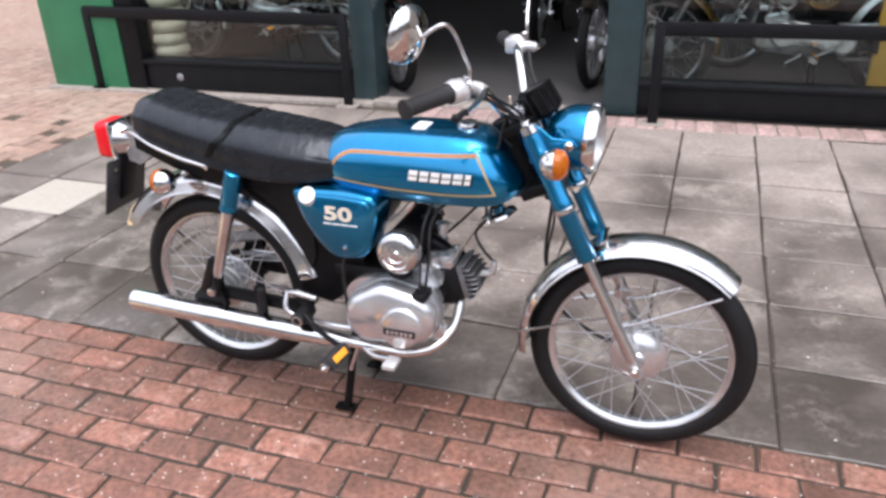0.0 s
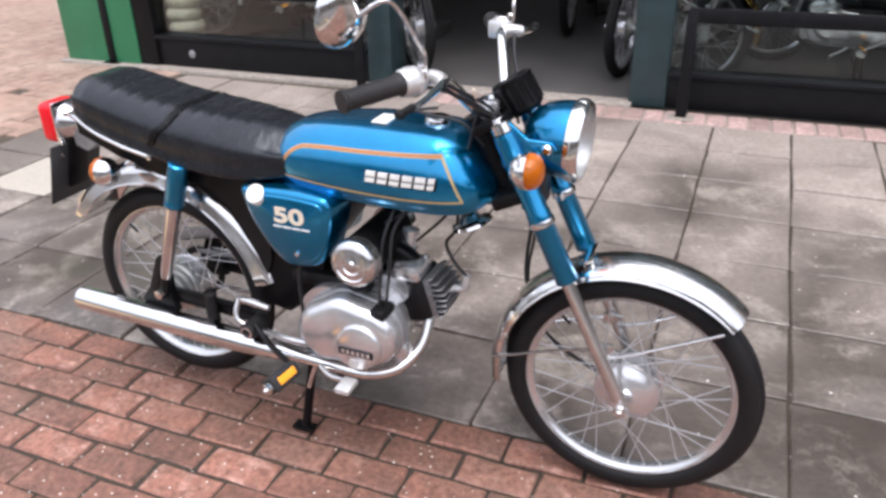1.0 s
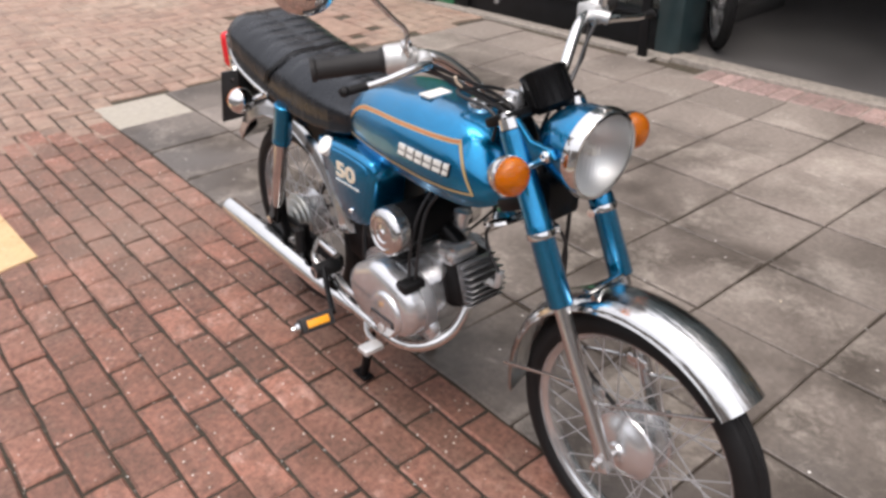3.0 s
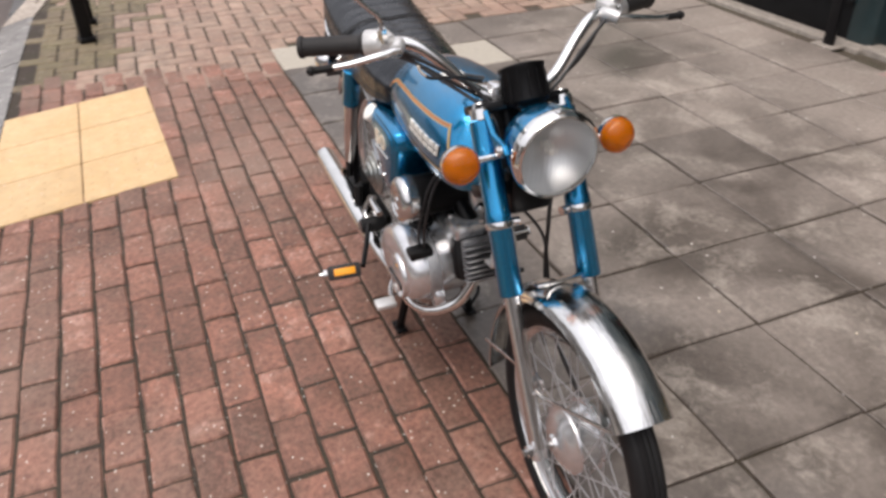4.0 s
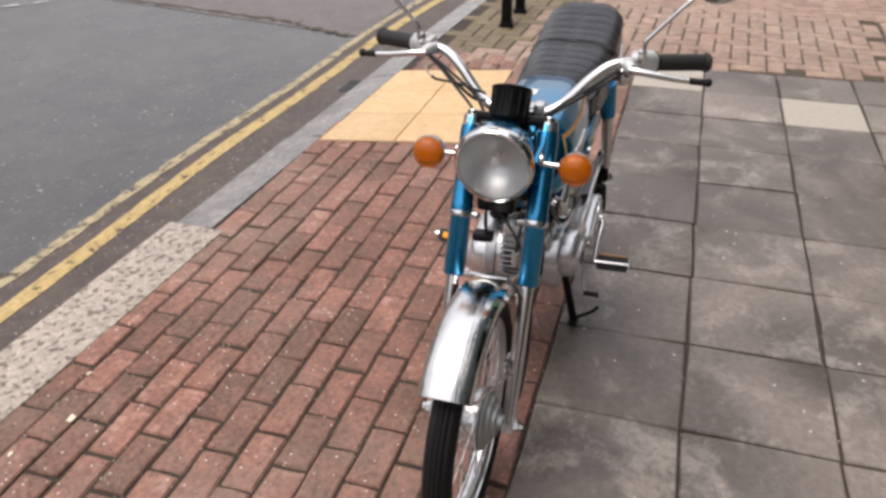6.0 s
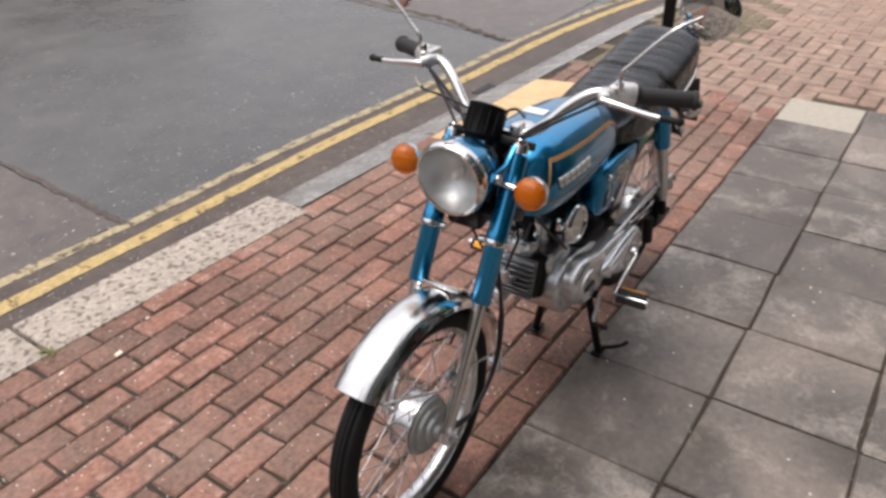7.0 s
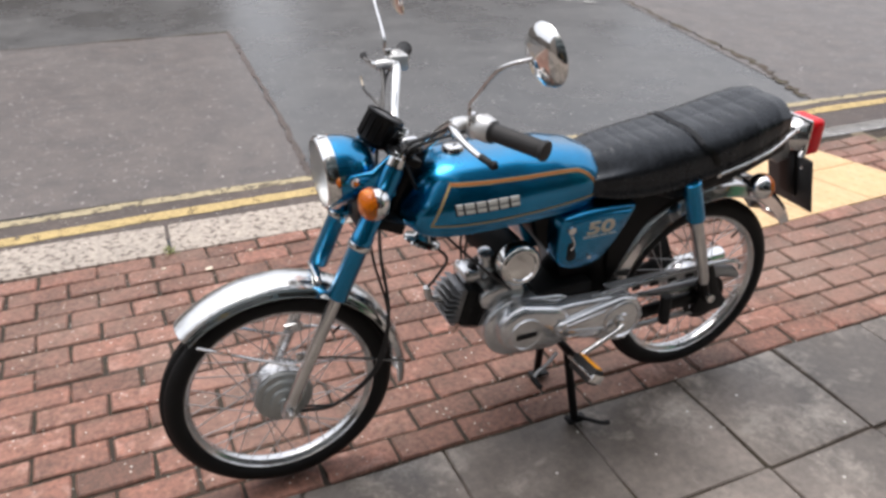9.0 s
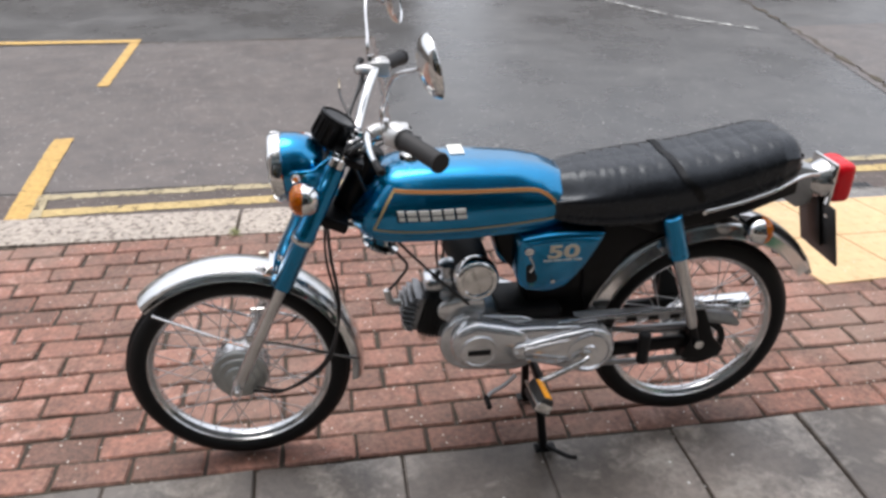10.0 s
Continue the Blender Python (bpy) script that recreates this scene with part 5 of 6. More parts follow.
    part("front_lobe", prism(hull2([(-0.497, 0.292, 0.030), (-0.53, 0.290, 0.030)]), -0.075, -0.098, 0.006), ALLOY, core)
    for a in range(7):
        sx_, sz_ = rc[int(a * len(rc) / 7)]
        part("cover_screw", lathe([(0, 0.006), (0.004, 0.0058), (0.0055, 0.003), (0.0055, 0), (0, 0)], (-0.602 + (sx_ + 0.602) * 0.93, -0.128, 0.343 + (sz_ - 0.343) * 0.93), (0, -1, 0), 10), CHROME_WORN, core)
    for i in range(6):
        part("plate_bar", box(-0.592 + i * 0.0122, -0.584 + i * 0.0122, -0.1675, -0.1663, 0.311, 0.321, 0.0), ALLOY, core)
    for a in range(6):
        sx_, sz_ = sc[int(a * len(sc) / 6)]
        part("cover_screw", lathe([(0, 0.005), (0.0035, 0.0048), (0.005, 0.003), (0.005, 0), (0, 0)], (-0.76 + (sx_ + 0.76) * 0.93, 0.136, 0.34 + (sz_ - 0.34) * 0.90), (0, 1, 0), 10), CHROME_WORN, core)
    part("drain_screw", lathe([(0, 0), (0.012, 0), (0.011, 0.006), (0, 0.008)], (-0.566, -0.160, 0.285), (0, -1, 0), 16), CREAM, core)
    part("oil_pump_cover", box(-0.530, -0.494, -0.146, -0.09, 0.395, 0.418, 0.006), BLACK_FIN, core)
    part("cable_elbow", tube([(-0.520, -0.115, 0.41), (-0.515, -0.115, 0.47), (-0.515, -0.09, 0.56), (-0.50, -0.05, 0.63)], 0.0034, 8), CABLE, core)
    part("cable_elbow", tube([(-0.507, -0.11, 0.41), (-0.496, -0.105, 0.50), (-0.495, -0.08, 0.58), (-0.46, -0.05, 0.64)], 0.0034, 8), CABLE, core)
    lc = hull2([(-0.566, 0.362, 0.064), (-0.64, 0.352, 0.056)])
    part("magneto_cover", prism(lc, 0.083, 0.128, 0.018), ALLOY, core, "round silver magneto cover", 60)
    part("magneto_badge", lathe([(0.042, 0), (0.042, 0.004), (0.036, 0.005), (0, 0.005)], (-0.567, 0.127, 0.354), (0, 1, 0), 32), ALLOY, core, "dished badge disc")
    part("badge_rim", lathe([(0.036, 0.004), (0.038, 0.0065), (0.042, 0.0065), (0.044, 0.003), (0.044, 0.0)], (-0.567, 0.127, 0.354), (0, 1, 0), 32), ALLOY, core)
    part("maker_plate", box(-0.594, -0.540, 0.131, 0.1345, 0.345, 0.359, 0.001), BLACK_FIN, core, "small dark maker's plate")
    part("crankcase_side", prism(hull2([(-0.63, 0.354, 0.050), (-0.80, 0.348, 0.050)]), 0.083, 0.121, 0.010), ALLOY, core, "", 60)
    part("sprocket_cover", prism(sc, 0.083, 0.138, 0.010), ALLOY, core, "long silver sprocket cover", 60)
    part("cover_ring", lathe([(0.053, 0), (0.053, 0.004), (0.048, 0.006), (0.045, 0.001), (0.02, 0.001), (0.017, 0.005), (0, 0.006)], (-0.835, 0.1375, 0.334), (0, 1, 0), 36), ALLOY, core)
    part("cover_rib", tube([(-0.672, 0.138, 0.354), (-0.72, 0.138, 0.363), (-0.782, 0.138, 0.373)], 0.003, 8), ALLOY, core)
    part("cover_rib", tube([(-0.672, 0.138, 0.344), (-0.72, 0.138, 0.334), (-0.776, 0.138, 0.322)], 0.003, 8), ALLOY, core)
    part("gearbox_top", box(-0.78, -0.62, -0.06, 0.08, 0.39, 0.430, 0.015), BLACK_FIN, core)
    ca, cd = Vector((-0.515, 0, 0.390)), Vector((1, 0, 0.27)).normalized()
    cm = Matrix.Translation(ca) @ frame_of(cd)
    part("cylinder_jacket", box(-0.047, 0.047, -0.049, 0.049, -0.012, 0.078, 0.006, m=cm), BLACK_FIN, core, "black painted cylinder")
    part("cylinder", rod(ca - cd * 0.04, ca + cd * 0.09, 0.040, 24), BLACK_FIN, core)
    for i in range(8):
        h = 0.006 + i * 0.0088
        wv = 0.055 - 0.0012 * abs(i - 4)
        part("fin", box(-wv * 0.92, wv * 0.92, -wv, wv, h, h + 0.0045, 0.0015, m=cm, seg=1), BLACK_FIN, core)
    part("cylinder_head", box(-0.044, 0.044, -0.046, 0.046, 0.076, 0.094, 0.006, m=cm), HEAD_FIN, core, "silver finned cylinder head")
    up = cm.to_3x3().inverted() @ Vector((0, 0, 1))
    vert = 0 if abs(up.x) > abs(up.y) else 1
    for i in range(8):
        c_ = -0.046 + i * 0.01314
        rd = 0.126 - 0.022 * (abs(i - 3.5) / 3.5) ** 2
        a0, a1 = c_ - 0.0016, c_ + 0.0016
        fin = box(a0, a1, -0.048, 0.048, 0.086, rd, 0.0014, m=cm, seg=1) if vert == 0 else box(-0.048, 0.048, a0, a1, 0.086, rd, 0.0014, m=cm, seg=1)
        part("head_fin", fin, HEAD_FIN, core)
    part("crankcase_neck", prism(hull2([(-0.505, 0.425, 0.028), (-0.560, 0.432, 0.034)]), -0.06, 0.062, 0.008), ALLOY, core)
    pa = ca + cd * 0.112
    part("spark_plug", rod(pa, pa + cd * 0.022, 0.008, 10), WHITE_P, core)
    part("plug_cap", tube([pa + cd * 0.015, pa + cd * 0.038, pa + cd * 0.045 + Vector((0, 0, 0.03))], 0.009, 10, 5), CREAM, core, "pale spark plug cap")
    part("ignition_lead", tube([pa + cd * 0.045 + Vector((0, 0, 0.025)), (-0.395, 0, 0.492), (-0.412, 0.005, 0.53), (-0.385, 0.0, 0.575), (-0.387, 0.0, 0.66)], 0.0038, 8), CABLE, core)
    cleaner = part("air_cleaner", rod((-0.562, -0.125, 0.522), (-0.562, 0.07, 0.522), 0.047, 32), DUCT_BLACK, bike, "black air cleaner with chrome end caps")
    part("intake_duct", tube([(-0.562, -0.01, 0.505), (-0.525, -0.01, 0.50), (-0.49, -0.005, 0.475), (-0.478, 0.0, 0.44)], 0.022, 16, 6), BLACK, cleaner)
    part("carburettor", lathe([(0, 0), (0.019, 0), (0.022, 0.004), (0.022, 0.03), (0.017, 0.034), (0.017, 0.056), (0.021, 0.058), (0.021, 0.07), (0.010, 0.074), (0, 0.074)], (-0.512, 0.012, 0.470), (0.1, 0.15, 1), 20), ALLOY, cleaner, "bright alloy carburettor")
    for s in (-1, 1):
        ringed = [(0, 0.0155), (0.006, 0.0155), (0.009, 0.012), (0.019, 0.0105), (0.022, 0.0135), (0.034, 0.0125), (0.037, 0.0155)]
        flat = [(0, 0.010), (0.034, 0.0095), (0.0365, 0.0135), (0.040, 0.0145)]
        rim = [(0.045, 0.013), (0.0515, 0.006), (0.053, -0.002), (0.052, -0.024), (0, -0.024)]
        part("end_cap", lathe((flat if s > 0 else ringed) + rim, (-0.566 if s > 0 else -0.562, 0.078 if s > 0 else -0.136, 0.520), (0, s, 0.05), 44), CHROME if s > 0 else CHROME_WORN, cleaner, "chrome end cap")
    part("inlet_casting", box(-0.520, -0.452, -0.055, 0.022, 0.446, 0.486, 0.012), ALLOY, cleaner, "pale cast inlet block")
    part("float_bowl", lathe([(0, 0), (0.016, 0), (0.020, 0.004), (0.020, 0.024), (0, 0.026)], (-0.505, 0.034, 0.436), (0, 0.3, 1), 20), ALLOY, cleaner)
    for bx, by in ((-0.510, -0.043), (-0.462, -0.043), (-0.462, 0.010)):
        part("casting_bolt", lathe([(0, 0.006), (0.005, 0.005), (0.006, 0), (0, 0)], (bx, by, 0.483), (0, 0, 1), 6), CHROME_WORN, cleaner)
    part("rubber_boot", lathe([(0.026, 0), (0.03, 0.006), (0.026, 0.012), (0.03, 0.018), (0.026, 0.024), (0.026, 0.035)], (-0.575, -0.09, 0.437), (0, 0, 1), 20), BLACK, cleaner)
    part("horn", lathe([(0, -0.02), (0.018, -0.02), (0.026, -0.008), (0.043, -0.004), (0.045, 0.002), (0.036, 0.006), (0.016, 0.004), (0.012, 0.012), (0, 0.012)], (-0.352, 0.0, 0.588), (0.35, 0, -0.93), 32), CHROME, bike, "chrome horn")
    part("horn_bracket", tube([(-0.35, 0, 0.605), (-0.35, 0, 0.66)], 0.006, 8, 2), BLACK, bike)

    # exhaust
    ex = part("exhaust", tube([(-0.462, 0.0, 0.375), (-0.450, -0.014, 0.335), (-0.458, -0.05, 0.283), (-0.492, -0.10, 0.250), (-0.55, -0.126, 0.238), (-0.62, -0.130, 0.238), (-0.75, -0.130, 0.243)], 0.0135, 16, 8), CHROME, bike, "chrome exhaust pipe and silencer")
    part("exhaust_flange", rod((-0.464, 0, 0.388), (-0.458, -0.006, 0.356), 0.021, 16), CHROME_WORN, ex)
    ea, eb = Vector((-0.73, -0.130, 0.242)), Vector((-1.383, -0.130, 0.262))
    part("silencer", lathe([(0.0135, -0.01), (0.015, 0.0), (0.022, 0.07), (0.0275, 0.14), (0.0295, 0.25), (0.0295, 0.645), (0.0285, 0.652), (0.024, 0.654), (0.012, 0.648), (0.0, 0.647)], ea, eb - ea, 32), CHROME, ex, "long chrome silencer")
    part("silencer_bracket", box(-0.985, -0.965, -0.128, -0.10, 0.255, 0.36, 0.003), BLACK, ex)

    # chain, guard, stand, pedals, levers
    part("chain_guard", prism([(-0.80, 0.418), (-0.83, 0.404), (-1.10, 0.388), (-1.19, 0.37), (-1.225, 0.352), (-1.228, 0.362), (-1.21, 0.385), (-1.13, 0.405), (-0.95, 0.418)], 0.088, 0.108, 0.004), ALLOY_DULL, bike, "grey chain guard with a bright rim")
    part("chain_guard_edge", tube([(-0.76, 0.109, 0.402), (-0.90, 0.109, 0.412), (-1.05, 0.109, 0.418), (-1.17, 0.109, 0.416), (-1.215, 0.109, 0.400), (-1.222, 0.109, 0.380)], 0.0055, 8), ALLOY, bike, "bright rolled rim")
    for i in range(5):
        part("guard_slot", box(-0.90 - i * 0.055, -0.875 - i * 0.055, 0.1085, 0.1105, 0.392, 0.404, 0.002), BLACK_FIN, bike)
    for zc in (0.345, 0.245):
        part("chain_run", box(-1.15, -0.83, 0.066, 0.076, zc - 0.006, zc + 0.006, 0.002), ALLOY_DULL, bike)
    part("rear_sprocket", lathe([(0.05, 0.068), (0.066, 0.069), (0.068, 0.072), (0.066, 0.075), (0.05, 0.076), (0.05, 0.068)], (RAX[0], 0, RAX[1]), (0, 1, 0), 48), BLACK_FIN, bike)
    part("torque_arm", tube([(-1.13, 0.092, 0.345), (-1.0, 0.096, 0.35), (-0.90, 0.098, 0.365)], 0.006, 8), CHROME_WORN, bike)
    stand = part("centre_stand", rod((-0.735, -0.09, 0.215), (-0.735, 0.09, 0.215), 0.012, 14), BLACK, bike, "black centre stand holding the bike up")
    for s in (-1, 1):
        part("stand_leg", tube([(-0.735, 0.06 * s, 0.215), (-0.742, 0.082 * s, 0.12), (-0.752, 0.104 * s, 0.012)], 0.0115, 12, 5), BLACK, stand)
        part("stand_foot", box(-0.785, -0.728, 0.104 * s - 0.015, 0.104 * s + 0.015, 0.004, 0.013, 0.003), BLACK, stand)
    part("stand_tang", tube([(-0.752, 0.104, 0.02), (-0.80, 0.15, 0.018), (-0.825, 0.165, 0.022)], 0.006, 8, 4), BLACK, stand)
    part("stand_spring", tube([(-0.70, -0.085, 0.235), (-0.735, -0.098, 0.13)], 0.006, 8, 2), CHROME_WORN, stand)
    pr = part("right_pedal", tube([(-0.825, -0.150, 0.315), (-0.78, -0.170, 0.29), (-0.70, -0.205, 0.275)], 0.007, 10, 5), BLACK, bike, "black pedal crank with an orange reflector")
    part("pedal_block", box(-0.04, 0.04, -0.018, 0.018, -0.018, 0.018, 0.005, m=Matrix.Translation((-0.688, -0.257, 0.280)) @ pose(0, 0, 0, -35, 0, 84)), GRIP, pr)
    part("reflector", box(-0.026, 0.026, -0.0195, -0.017, -0.0085, 0.0085, 0.001, m=Matrix.Translation((-0.688, -0.257, 0.280)) @ pose(0, 0, 0, -35, 0, 84)), REFLEX, pr, "orange reflector")
    part("pedal_tip", lathe([(0, 0.020), (0.005, 0.018), (0.007, 0.010), (0.012, 0.008), (0.012, 0), (0, 0)], (-0.692, -0.299, 0.280), (-0.1, -1, 0), 14), CHROME, pr)
    part("crank_boss", rod((-0.838, -0.10, 0.304), (-0.838, -0.168, 0.304), 0.020, 20), RUBBER, pr)
    part("boss_ring", lathe([(0.010, 0), (0.014, 0), (0.015, 0.003), (0.010, 0.004), (0.010, 0)], (-0.838, -0.168, 0.304), (0, -1, 0), 24), CHROME_WORN, pr)
    part("footrest_bracket", tube([(-0.90, -0.11, 0.345), (-0.865, -0.125, 0.36), (-0.80, -0.125, 0.352)], 0.009, 10, 4), CHROME_WORN, bike)
    part("footrest_bracket", tube([(-0.885, -0.12, 0.36), (-0.885, -0.14, 0.32), (-0.86, -0.14, 0.30)], 0.008, 10, 4), CHROME_WORN, bike)
    part("passenger_footrest", rod((-0.955, -0.135, 0.365), (-0.955, -0.140, 0.30), 0.012, 16), RUBBER, bike)
    part("passenger_footrest", rod((-0.975, 0.125, 0.365), (-0.975, 0.130, 0.285), 0.015, 16), RUBBER, bike)
    part("engine_bar", tube([(-0.83, -0.11, 0.275), (-0.76, -0.13, 0.283), (-0.70, -0.135, 0.288)], 0.008, 10, 4), ALLOY, bike)
    bl = part("brake_pedal", tube([(-0.70, -0.115, 0.245), (-0.64, -0.155, 0.232), (-0.585, -0.168, 0.236)], 0.007, 10, 5), CHROME_WORN, bike)
    part("pedal_pad", box(-0.59, -0.555, -0.215, -0.165, 0.234, 0.249, 0.005), CREAM, bl, "bright brake pedal pad")
    pl = part("left_pedal", tube([(-0.828, 0.140, 0.330), (-0.82, 0.155, 0.322), (-0.77, 0.152, 0.293), (-0.700, 0.153, 0.262)], 0.0075, 10, 5), CHROME_WORN, bike, "bright pedal crank with a black rubber pedal")
    pmx = Matrix.Translation((-0.698, 0.203, 0.266)) @ pose(0, 0, 0, 0, 58, 4)
    part("pedal_block", box(-0.021, 0.021, -0.042, 0.042, -0.017, 0.017, 0.006, m=pmx), GRIP, pl)
    part("reflector", box(-0.0235, -0.0205, -0.034, 0.034, -0.010, 0.010, 0.001, m=pmx), REFLEX, pl, "orange reflector")
    part("pedal_rail", rod(pmx @ Vector((0.0, -0.050, 0.019)), pmx @ Vector((0.0, 0.048, 0.019)), 0.0042, 10), CHROME, pl)
    part("pedal_end", box(-0.012, 0.012, 0.043, 0.048, -0.016, 0.024, 0.002, m=pmx), CHROME, pl)
    part("crank_boss", lathe([(0, 0.016), (0.011, 0.014), (0.014, 0), (0, 0)], (-0.828, 0.138, 0.330), (0, 1, 0), 18), CHROME, pl)
    gl_ = part("gear_lever", tube([(-0.66, 0.125, 0.272), (-0.63, 0.135, 0.252), (-0.60, 0.14, 0.238), (-0.585, 0.15, 0.230)], 0.005, 10, 5), ALLOY_DULL, bike)
    part("gear_lever_rubber", rod((-0.585, 0.145, 0.230), (-0.585, 0.185, 0.230), 0.007, 12), RUBBER, gl_)
    part("rear_brake_rod", tube([(-0.70, -0.10, 0.235), (-0.90, -0.105, 0.262), (-1.14, -0.09, 0.235)], 0.003, 8, 3), CHROME_WORN, bike)
    part("battery_hose", tube([(-0.73, -0.07, 0.49), (-0.74, -0.08, 0.42), (-0.735, -0.085, 0.32)], 0.005, 8, 4), CABLE, bike)
    return bike


motorcycle("metallic blue small motorcycle with black seat on its centre stand", BLUE, pose(-0.033, 1.872, 0.004, 0, 0, 1.0))

# ---- shop front ----
SHOP = pose(-3.77, 4.62, 0, 0, 0, 3.7)      # x along the front, y into the shop


def shop_box(name, x0, x1, y0, y1, z0, z1, material, label, category, bev=0.006, kind="structure"):
    ob = thing(name, box(x0, x1, y0, y1, z0, z1, bev), material, label, category, kind)
    ob.matrix_world = SHOP
    return ob


shop_box("pillar_green", -0.80, -0.17, -0.03, 0.25, 0.0, 3.0, GREEN, "bright green painted shop pillar", "pillar", 0.01)
shop_box("pillar_dark", -0.17, -0.02, -0.02, 0.2, 0.0, 3.0, SHOPBLACK, "black painted shop front post", "pillar")
shop_box("pillar_left", 1.56, 1.72, -0.01, 0.22, 0.0, 3.0, TEAL, "dark teal painted doorway post", "pillar")
shop_box("pillar_right", 3.16, 3.36, -0.01, 0.24, 0.0, 3.0, TEAL, "dark teal painted doorway post", "pillar")
shop_box("stall_riser", -0.02, 1.56, 0.0, 0.12, 0.0, 0.19, SHOPBLACK, "black painted panel under the shop window", "wall", 0.008)
shop_box("stall_riser", 3.36, 7.6, 0.0, 0.12, 0.0, 0.175, SHOPBLACK, "black painted panel under the shop window", "wall", 0.008)
shop_box("window_sill", -0.02, 1.56, -0.025, 0.13, 0.19, 0.215, SHOPBLACK, "black window sill", "sill", 0.004)
shop_box("window_sill", 3.36, 7.6, -0.025, 0.13, 0.175, 0.20, SHOPBLACK, "black window sill", "sill", 0.004)
# unseen fascia and tall dark wall, added to cut sky light and darken reflections
shop_box("fascia", -0.8, 7.6, -0.05, 0.25, 2.5, 3.4, TEAL, "unseen dark teal fascia added above the windows", "fascia")
shop_box("wall_sky_block", -0.8, 7.6, 0.0, 0.25, 3.4, 8.6, TEAL, "unseen dark wall over the shop, blocking sky light", "wall")
shop_box("wall_side", -0.8, -0.6, 0.25, 5.0, 0.0, 3.0, SHOPWALL, "plain shop side wall", "wall")
shop_box("wall_side", 7.4, 7.6, 0.25, 5.0, 0.0, 3.0, SHOPWALL, "plain shop side wall", "wall")
shop_box("wall_back", -0.8, 7.6, 5.0, 5.2, 0.0, 3.0, SHOPWALL, "plain dark shop back wall", "wall")
shop_box("ceiling", -0.6, 7.4, 0.25, 5.0, 2.9, 3.0, SHOPWALL, "plain shop ceiling", "ceiling")
shop_box("floor", -0.6, 7.4, 0.02, 5.0, -0.1, 0.006, SHOPFLOOR, "dark grey shop floor", "floor", 0)
shop_box("threshold", 1.70, 3.18, -0.07, 0.06, -0.05, 0.022, CONCRETE, "pale concrete doorway threshold", "threshold", 0.006)
shop_box("plinth", -0.82, 1.72, -0.10, 0.0, -0.05, 0.012, CONCRETE, "pale concrete strip before the shop window", "plinth", 0.006)
for name, x0, x1 in (("window_1", -0.02, 1.56), ("window_2", 3.36, 7.6)):
    ob = shop_box(name, x0, x1, 0.05, 0.056, 0.2, 2.5, GLASS, "clear shop window pane", "window", 0)
    ob.visible_shadow = False
vent = thing("vent", lathe([(0, 0.006), (0.022, 0.006), (0.026, 0.003), (0.026, 0), (0, 0)], (0.25, -0.001, 0.10), (0, -1, 0), 20), ALLOY_DULL, "small round vent in the black panel", "vent", "structure")
vent.matrix_world = SHOP


def guard_rail(x0, x1, y0, y1, posts):
    rail = empty("guard_rail", "black painted low metal rail before the window", "rail", SHOP)
    slope = (y1 - y0) / (x1 - x0)
    ang = math.degrees(math.atan(slope))
    for p in posts:
        y = y0 + slope * (p - x0)
        part("post", box(p - 0.028, p + 0.028, y - 0.014, y + 0.014, 0.0, 0.56, 0.004), RAIL, rail)
        part("post_base", box(p - 0.07, p + 0.07, y - 0.055, y + 0.055, 0.0, 0.012, 0.003), CONCRETE, rail)
    xm, L = (x0 + x1) / 2, (x1 - x0) / 2
    part("bar", box(-L, L, -0.012, 0.012, 0.50, 0.575, 0.005, m=Matrix.Translation((xm, (y0 + y1) / 2, 0)) @ pose(0, 0, 0, 0, 0, ang)), RAIL, rail)


guard_rail(-0.42, 1.60, -0.03, -0.15, (-0.40, 1.575))
guard_rail(3.44, 7.4, -0.18, -0.18, (3.46, 5.4, 7.38))

# goods inside: motorcycles, a tyre stack, an amber board
dark = motorcycle("black and chrome motorcycle standing in the shop", DARKPAINT, SHOP @ pose(1.76, 0.32, 0.0, 0, 0, -50) @ Matrix.Scale(1.12, 4), False)
dark["group"] = "motorcycles in the shop"
for x, y, a in ((0.12, 0.44, 177), (3.02, 0.62, -100), (2.45, 1.75, -88), (5.2, 0.6, 178), (-0.40, 1.25, 174), (3.9, 1.3, 186)):
    copy_thing(dark, SHOP @ pose(x, y, 0.10 if x < 1 else 0.0, 0, 0, a))
gold = motorcycle("gold painted motorcycle standing behind the shop window", GOLD, SHOP @ pose(3.45, 0.42, 0.0, 0, 0, 181) @ Matrix.Scale(1.2, 4), False, GOLD)
gold["group"] = "motorcycles in the shop"
shop_box("display_plinth", -0.45, 1.54, 0.14, 1.6, 0.006, 0.10, SHOPFLOOR, "dark low display plinth behind the window", "plinth", 0.01)
stack = empty("tyre_stack", "cream wrapped tyres stacked behind the window", "tyres", SHOP @ pose(0.02, 0.275, 0.10))
for i in range(6):
    part("tyre", lathe([(0.07, 0.0), (0.115, 0.004), (0.131, 0.03), (0.132, 0.055), (0.115, 0.082), (0.07, 0.086), (0.07, 0)], (0.006 * math.sin(i * 2.3), 0.006 * math.cos(i * 1.7), 0.088 * i), (0.02 * math.sin(i * 3.1), 0, 1), 32), CREAM_CLOTH, stack)
shop_box("display_board", 4.62, 4.78, 0.3, 0.33, 0.0, 1.5, AMBER_BOARD, "tall amber display board behind the window", "board", 0.004, "")

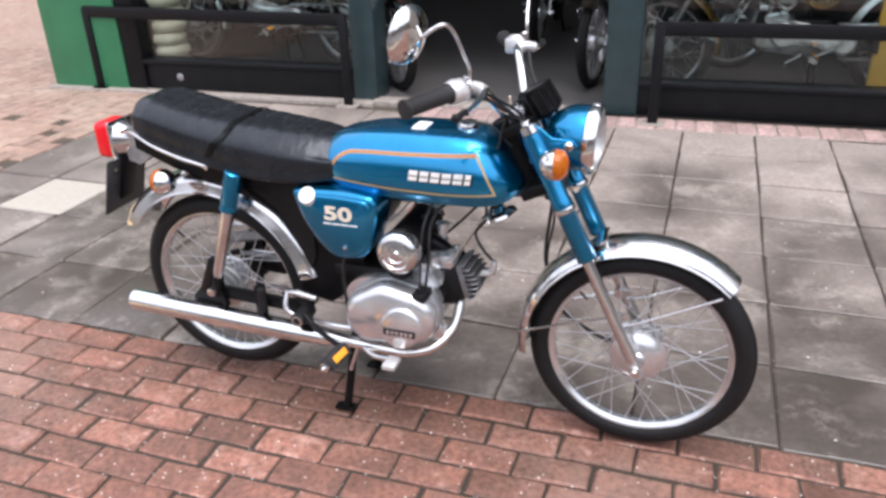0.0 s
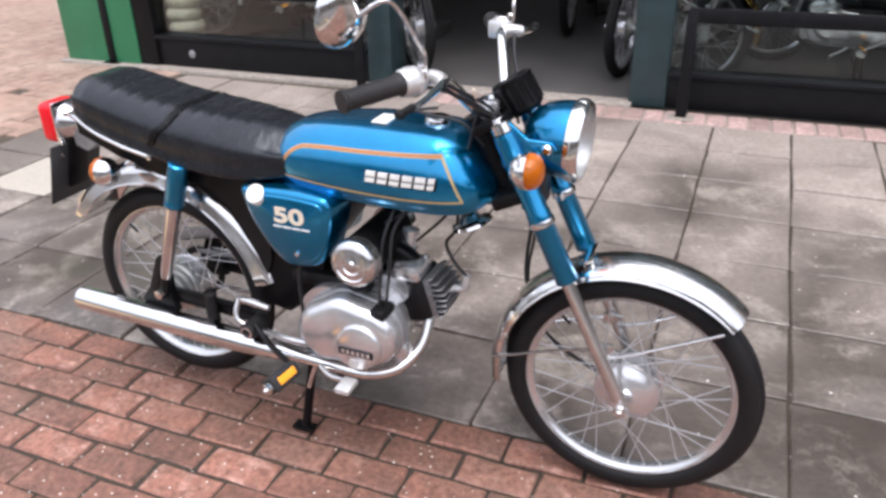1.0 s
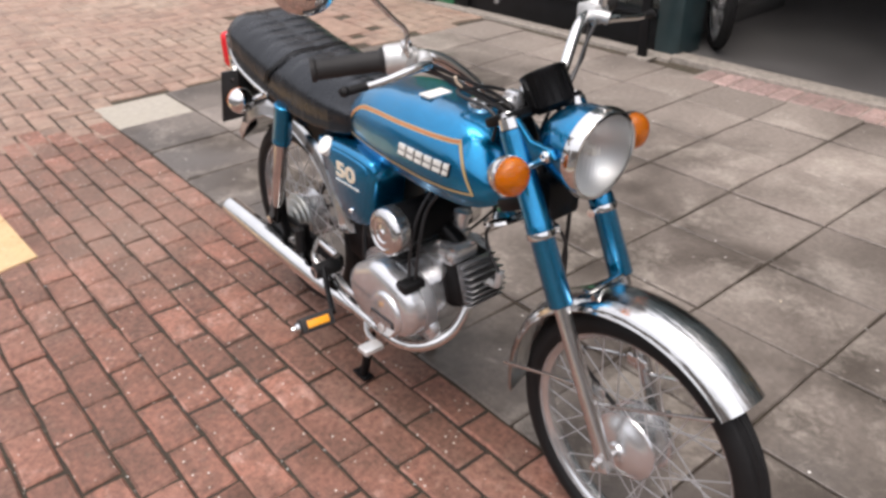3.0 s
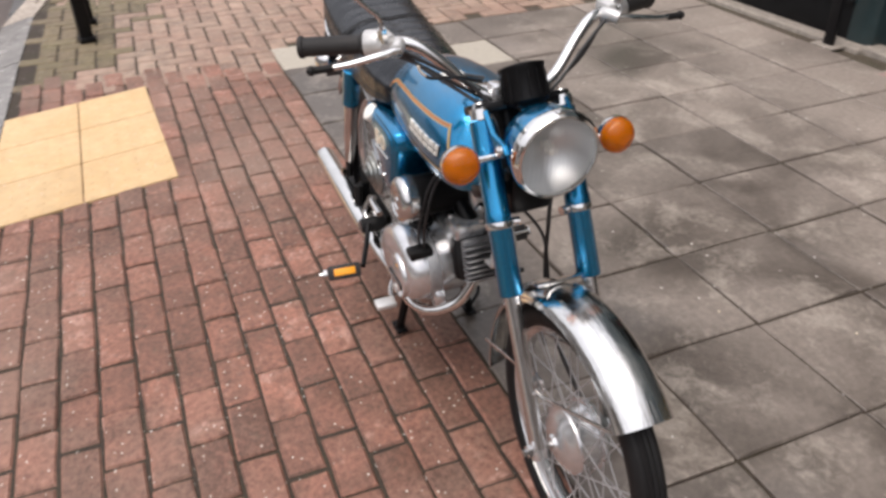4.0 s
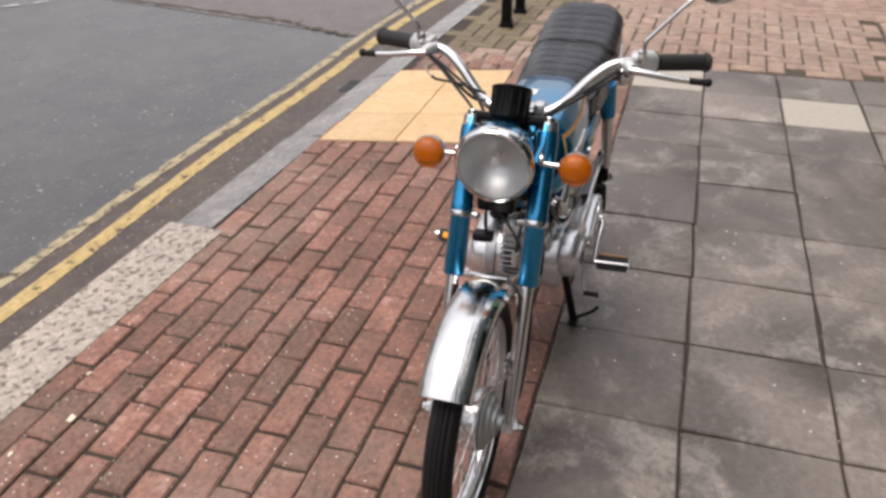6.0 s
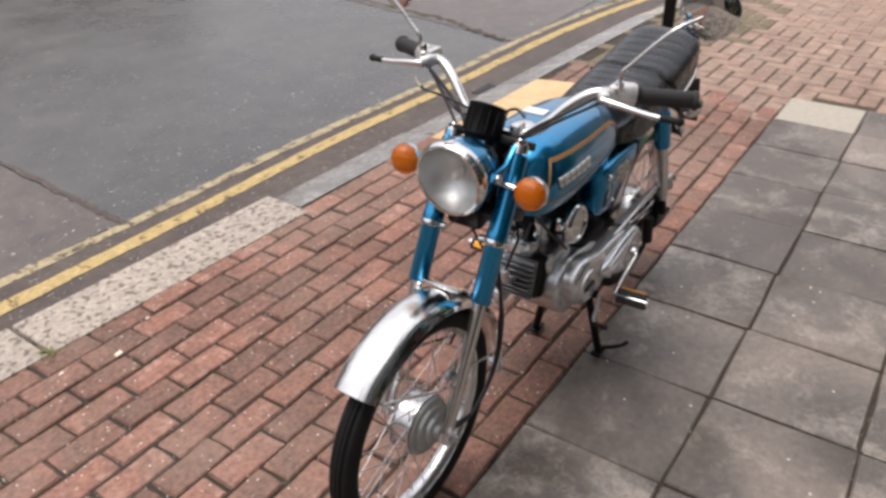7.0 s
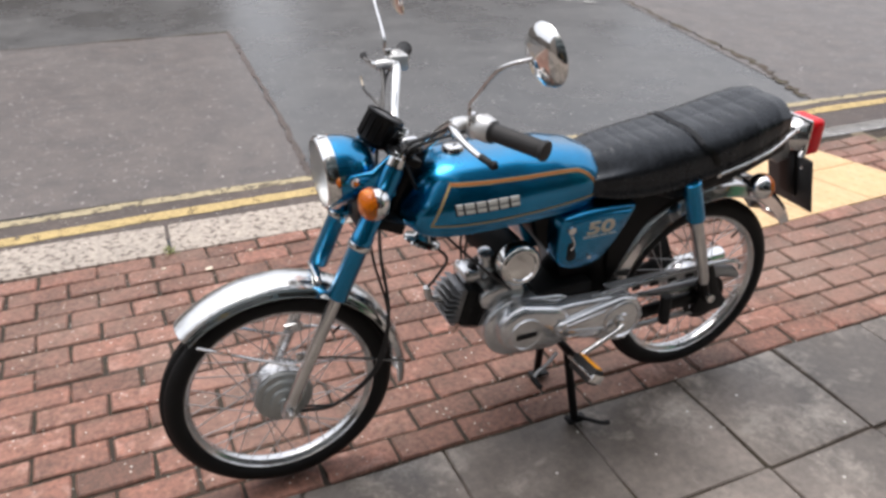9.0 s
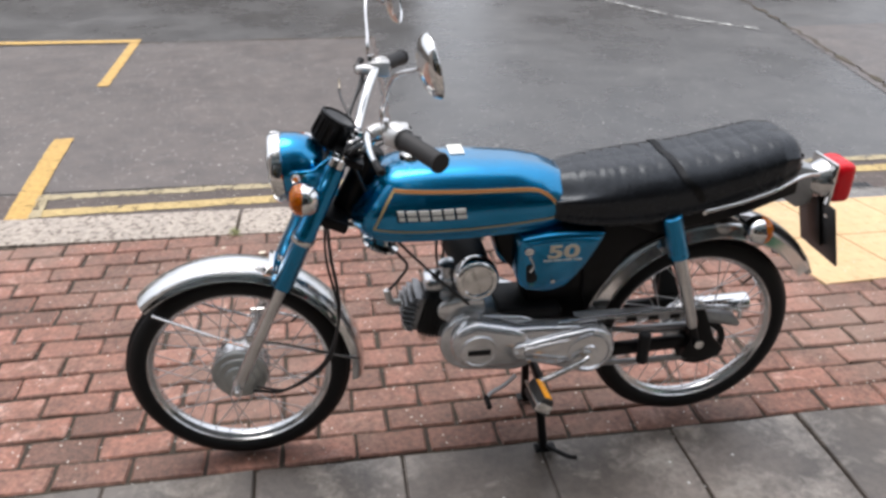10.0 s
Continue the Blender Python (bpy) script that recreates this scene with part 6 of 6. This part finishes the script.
# black posts at the corner of the kerb
for x, y in ((-3.95, 0.905), (-4.32, 0.905)):
    post = empty("bollard", "square black painted street post", "post", pose(x, y, 0, 0, 0, 12), "street posts")
    part("shaft", box(-0.035, 0.035, -0.035, 0.035, 0.0, 1.0, 0.006), RAIL, post)
    part("collar", box(-0.045, 0.045, -0.045, 0.045, 0.0, 0.03, 0.006), RAIL, post)
    part("cap", box(-0.042, 0.042, -0.042, 0.042, 0.985, 1.02, 0.01), RAIL, post)

# a tuft of weed in a kerb joint
WEED = plain("weed_leaf", (0.16, 0.17, 0.045), 0.6, 0.0, 0.3, 60)
tuft = bmesh.new()
wr_ = random.Random(5)
for i in range(26):
    a, ln = wr_.uniform(0, 2 * math.pi), wr_.uniform(0.012, 0.034)
    o = Vector((wr_.uniform(-0.012, 0.012), wr_.uniform(-0.03, 0.02), 0.0))
    d_ = Vector((math.cos(a), math.sin(a), wr_.uniform(0.2, 0.7)))
    sd_ = Vector((-d_.y, d_.x, 0)) * 0.003
    tuft.faces.new([tuft.verts.new(q) for q in (o - sd_ * 0.5, o + d_ * ln * 0.5 - sd_, o + d_ * ln, o + d_ * ln * 0.5 + sd_)])
weed = thing("weed", tuft, WEED, "small yellow-green weed growing in a kerb joint", "weed")
weed.matrix_world = pose(0.149, 0.622, 0.003)

# small litter: pale chips on the paving, and paint spots by the kerb
chip = empty("litter", "small pale scraps and paint spots on the paving", "litter")
for x, y, r in ((-1.511, 2.39, 0.008), (-0.52, 2.62, 0.006), (-0.3, 2.9, 0.006), (-0.2, 1.2, 0.006), (-1.9, 2.75, 0.008), (-0.132, 0.708, 0.013), (0.029, 0.791, 0.022), (0.182, 0.736, 0.014)):
    fl, wr_ = bmesh.new(), random.Random(int(x * 1000))
    edge = [(r * wr_.uniform(0.35, 0.95), 2 * math.pi * (k + wr_.uniform(-0.3, 0.3)) / 9) for k in range(9)]
    low = [fl.verts.new((x + q * math.cos(a), y + 0.7 * q * math.sin(a), 0.003)) for q, a in edge]
    high = [fl.verts.new((x + 0.8 * q * math.cos(a), y + 0.56 * q * math.sin(a), 0.0055)) for q, a in edge]
    fl.faces.new(high)
    for k in range(9):
        fl.faces.new((low[k], low[(k + 1) % 9], high[(k + 1) % 9], high[k]))
    part("pale_fleck", fl, CREAM_PRINT, chip)

# unseen plain house fronts, added to close the place and block low sky light
def plain_front(name, x0, x1, y0, y1, h, label):
    return thing(name, box(x0, x1, y0, y1, -0.06, h, 0), HOUSE, label, "building", "structure")


plain_front("backdrop_houses", -2.6, 45, -28, -20, 6.2, "unseen plain brown house fronts across the road")
plain_front("backdrop_houses", -16, -6.0, -28, -20, 5.6, "unseen plain brown house fronts across the road")
plain_front("backdrop_houses", -45, -16, -30, -24, 4.0, "unseen plain brown house fronts across the road")
plain_front("backdrop_street", -40, -26, -6, 30, 5.0, "unseen plain brown house fronts along the street")
plain_front("backdrop_row", 4.0, 40, 5.3, 12, 8.5, "unseen plain brown house fronts beside the shop")
plain_front("backdrop_row", -23, -11, 7.0, 14, 7.0, "unseen plain brown house fronts beside the shop")
plain_front("backdrop_row", 26, 40, -20, 5, 7.0, "unseen plain brown house fronts closing the street")
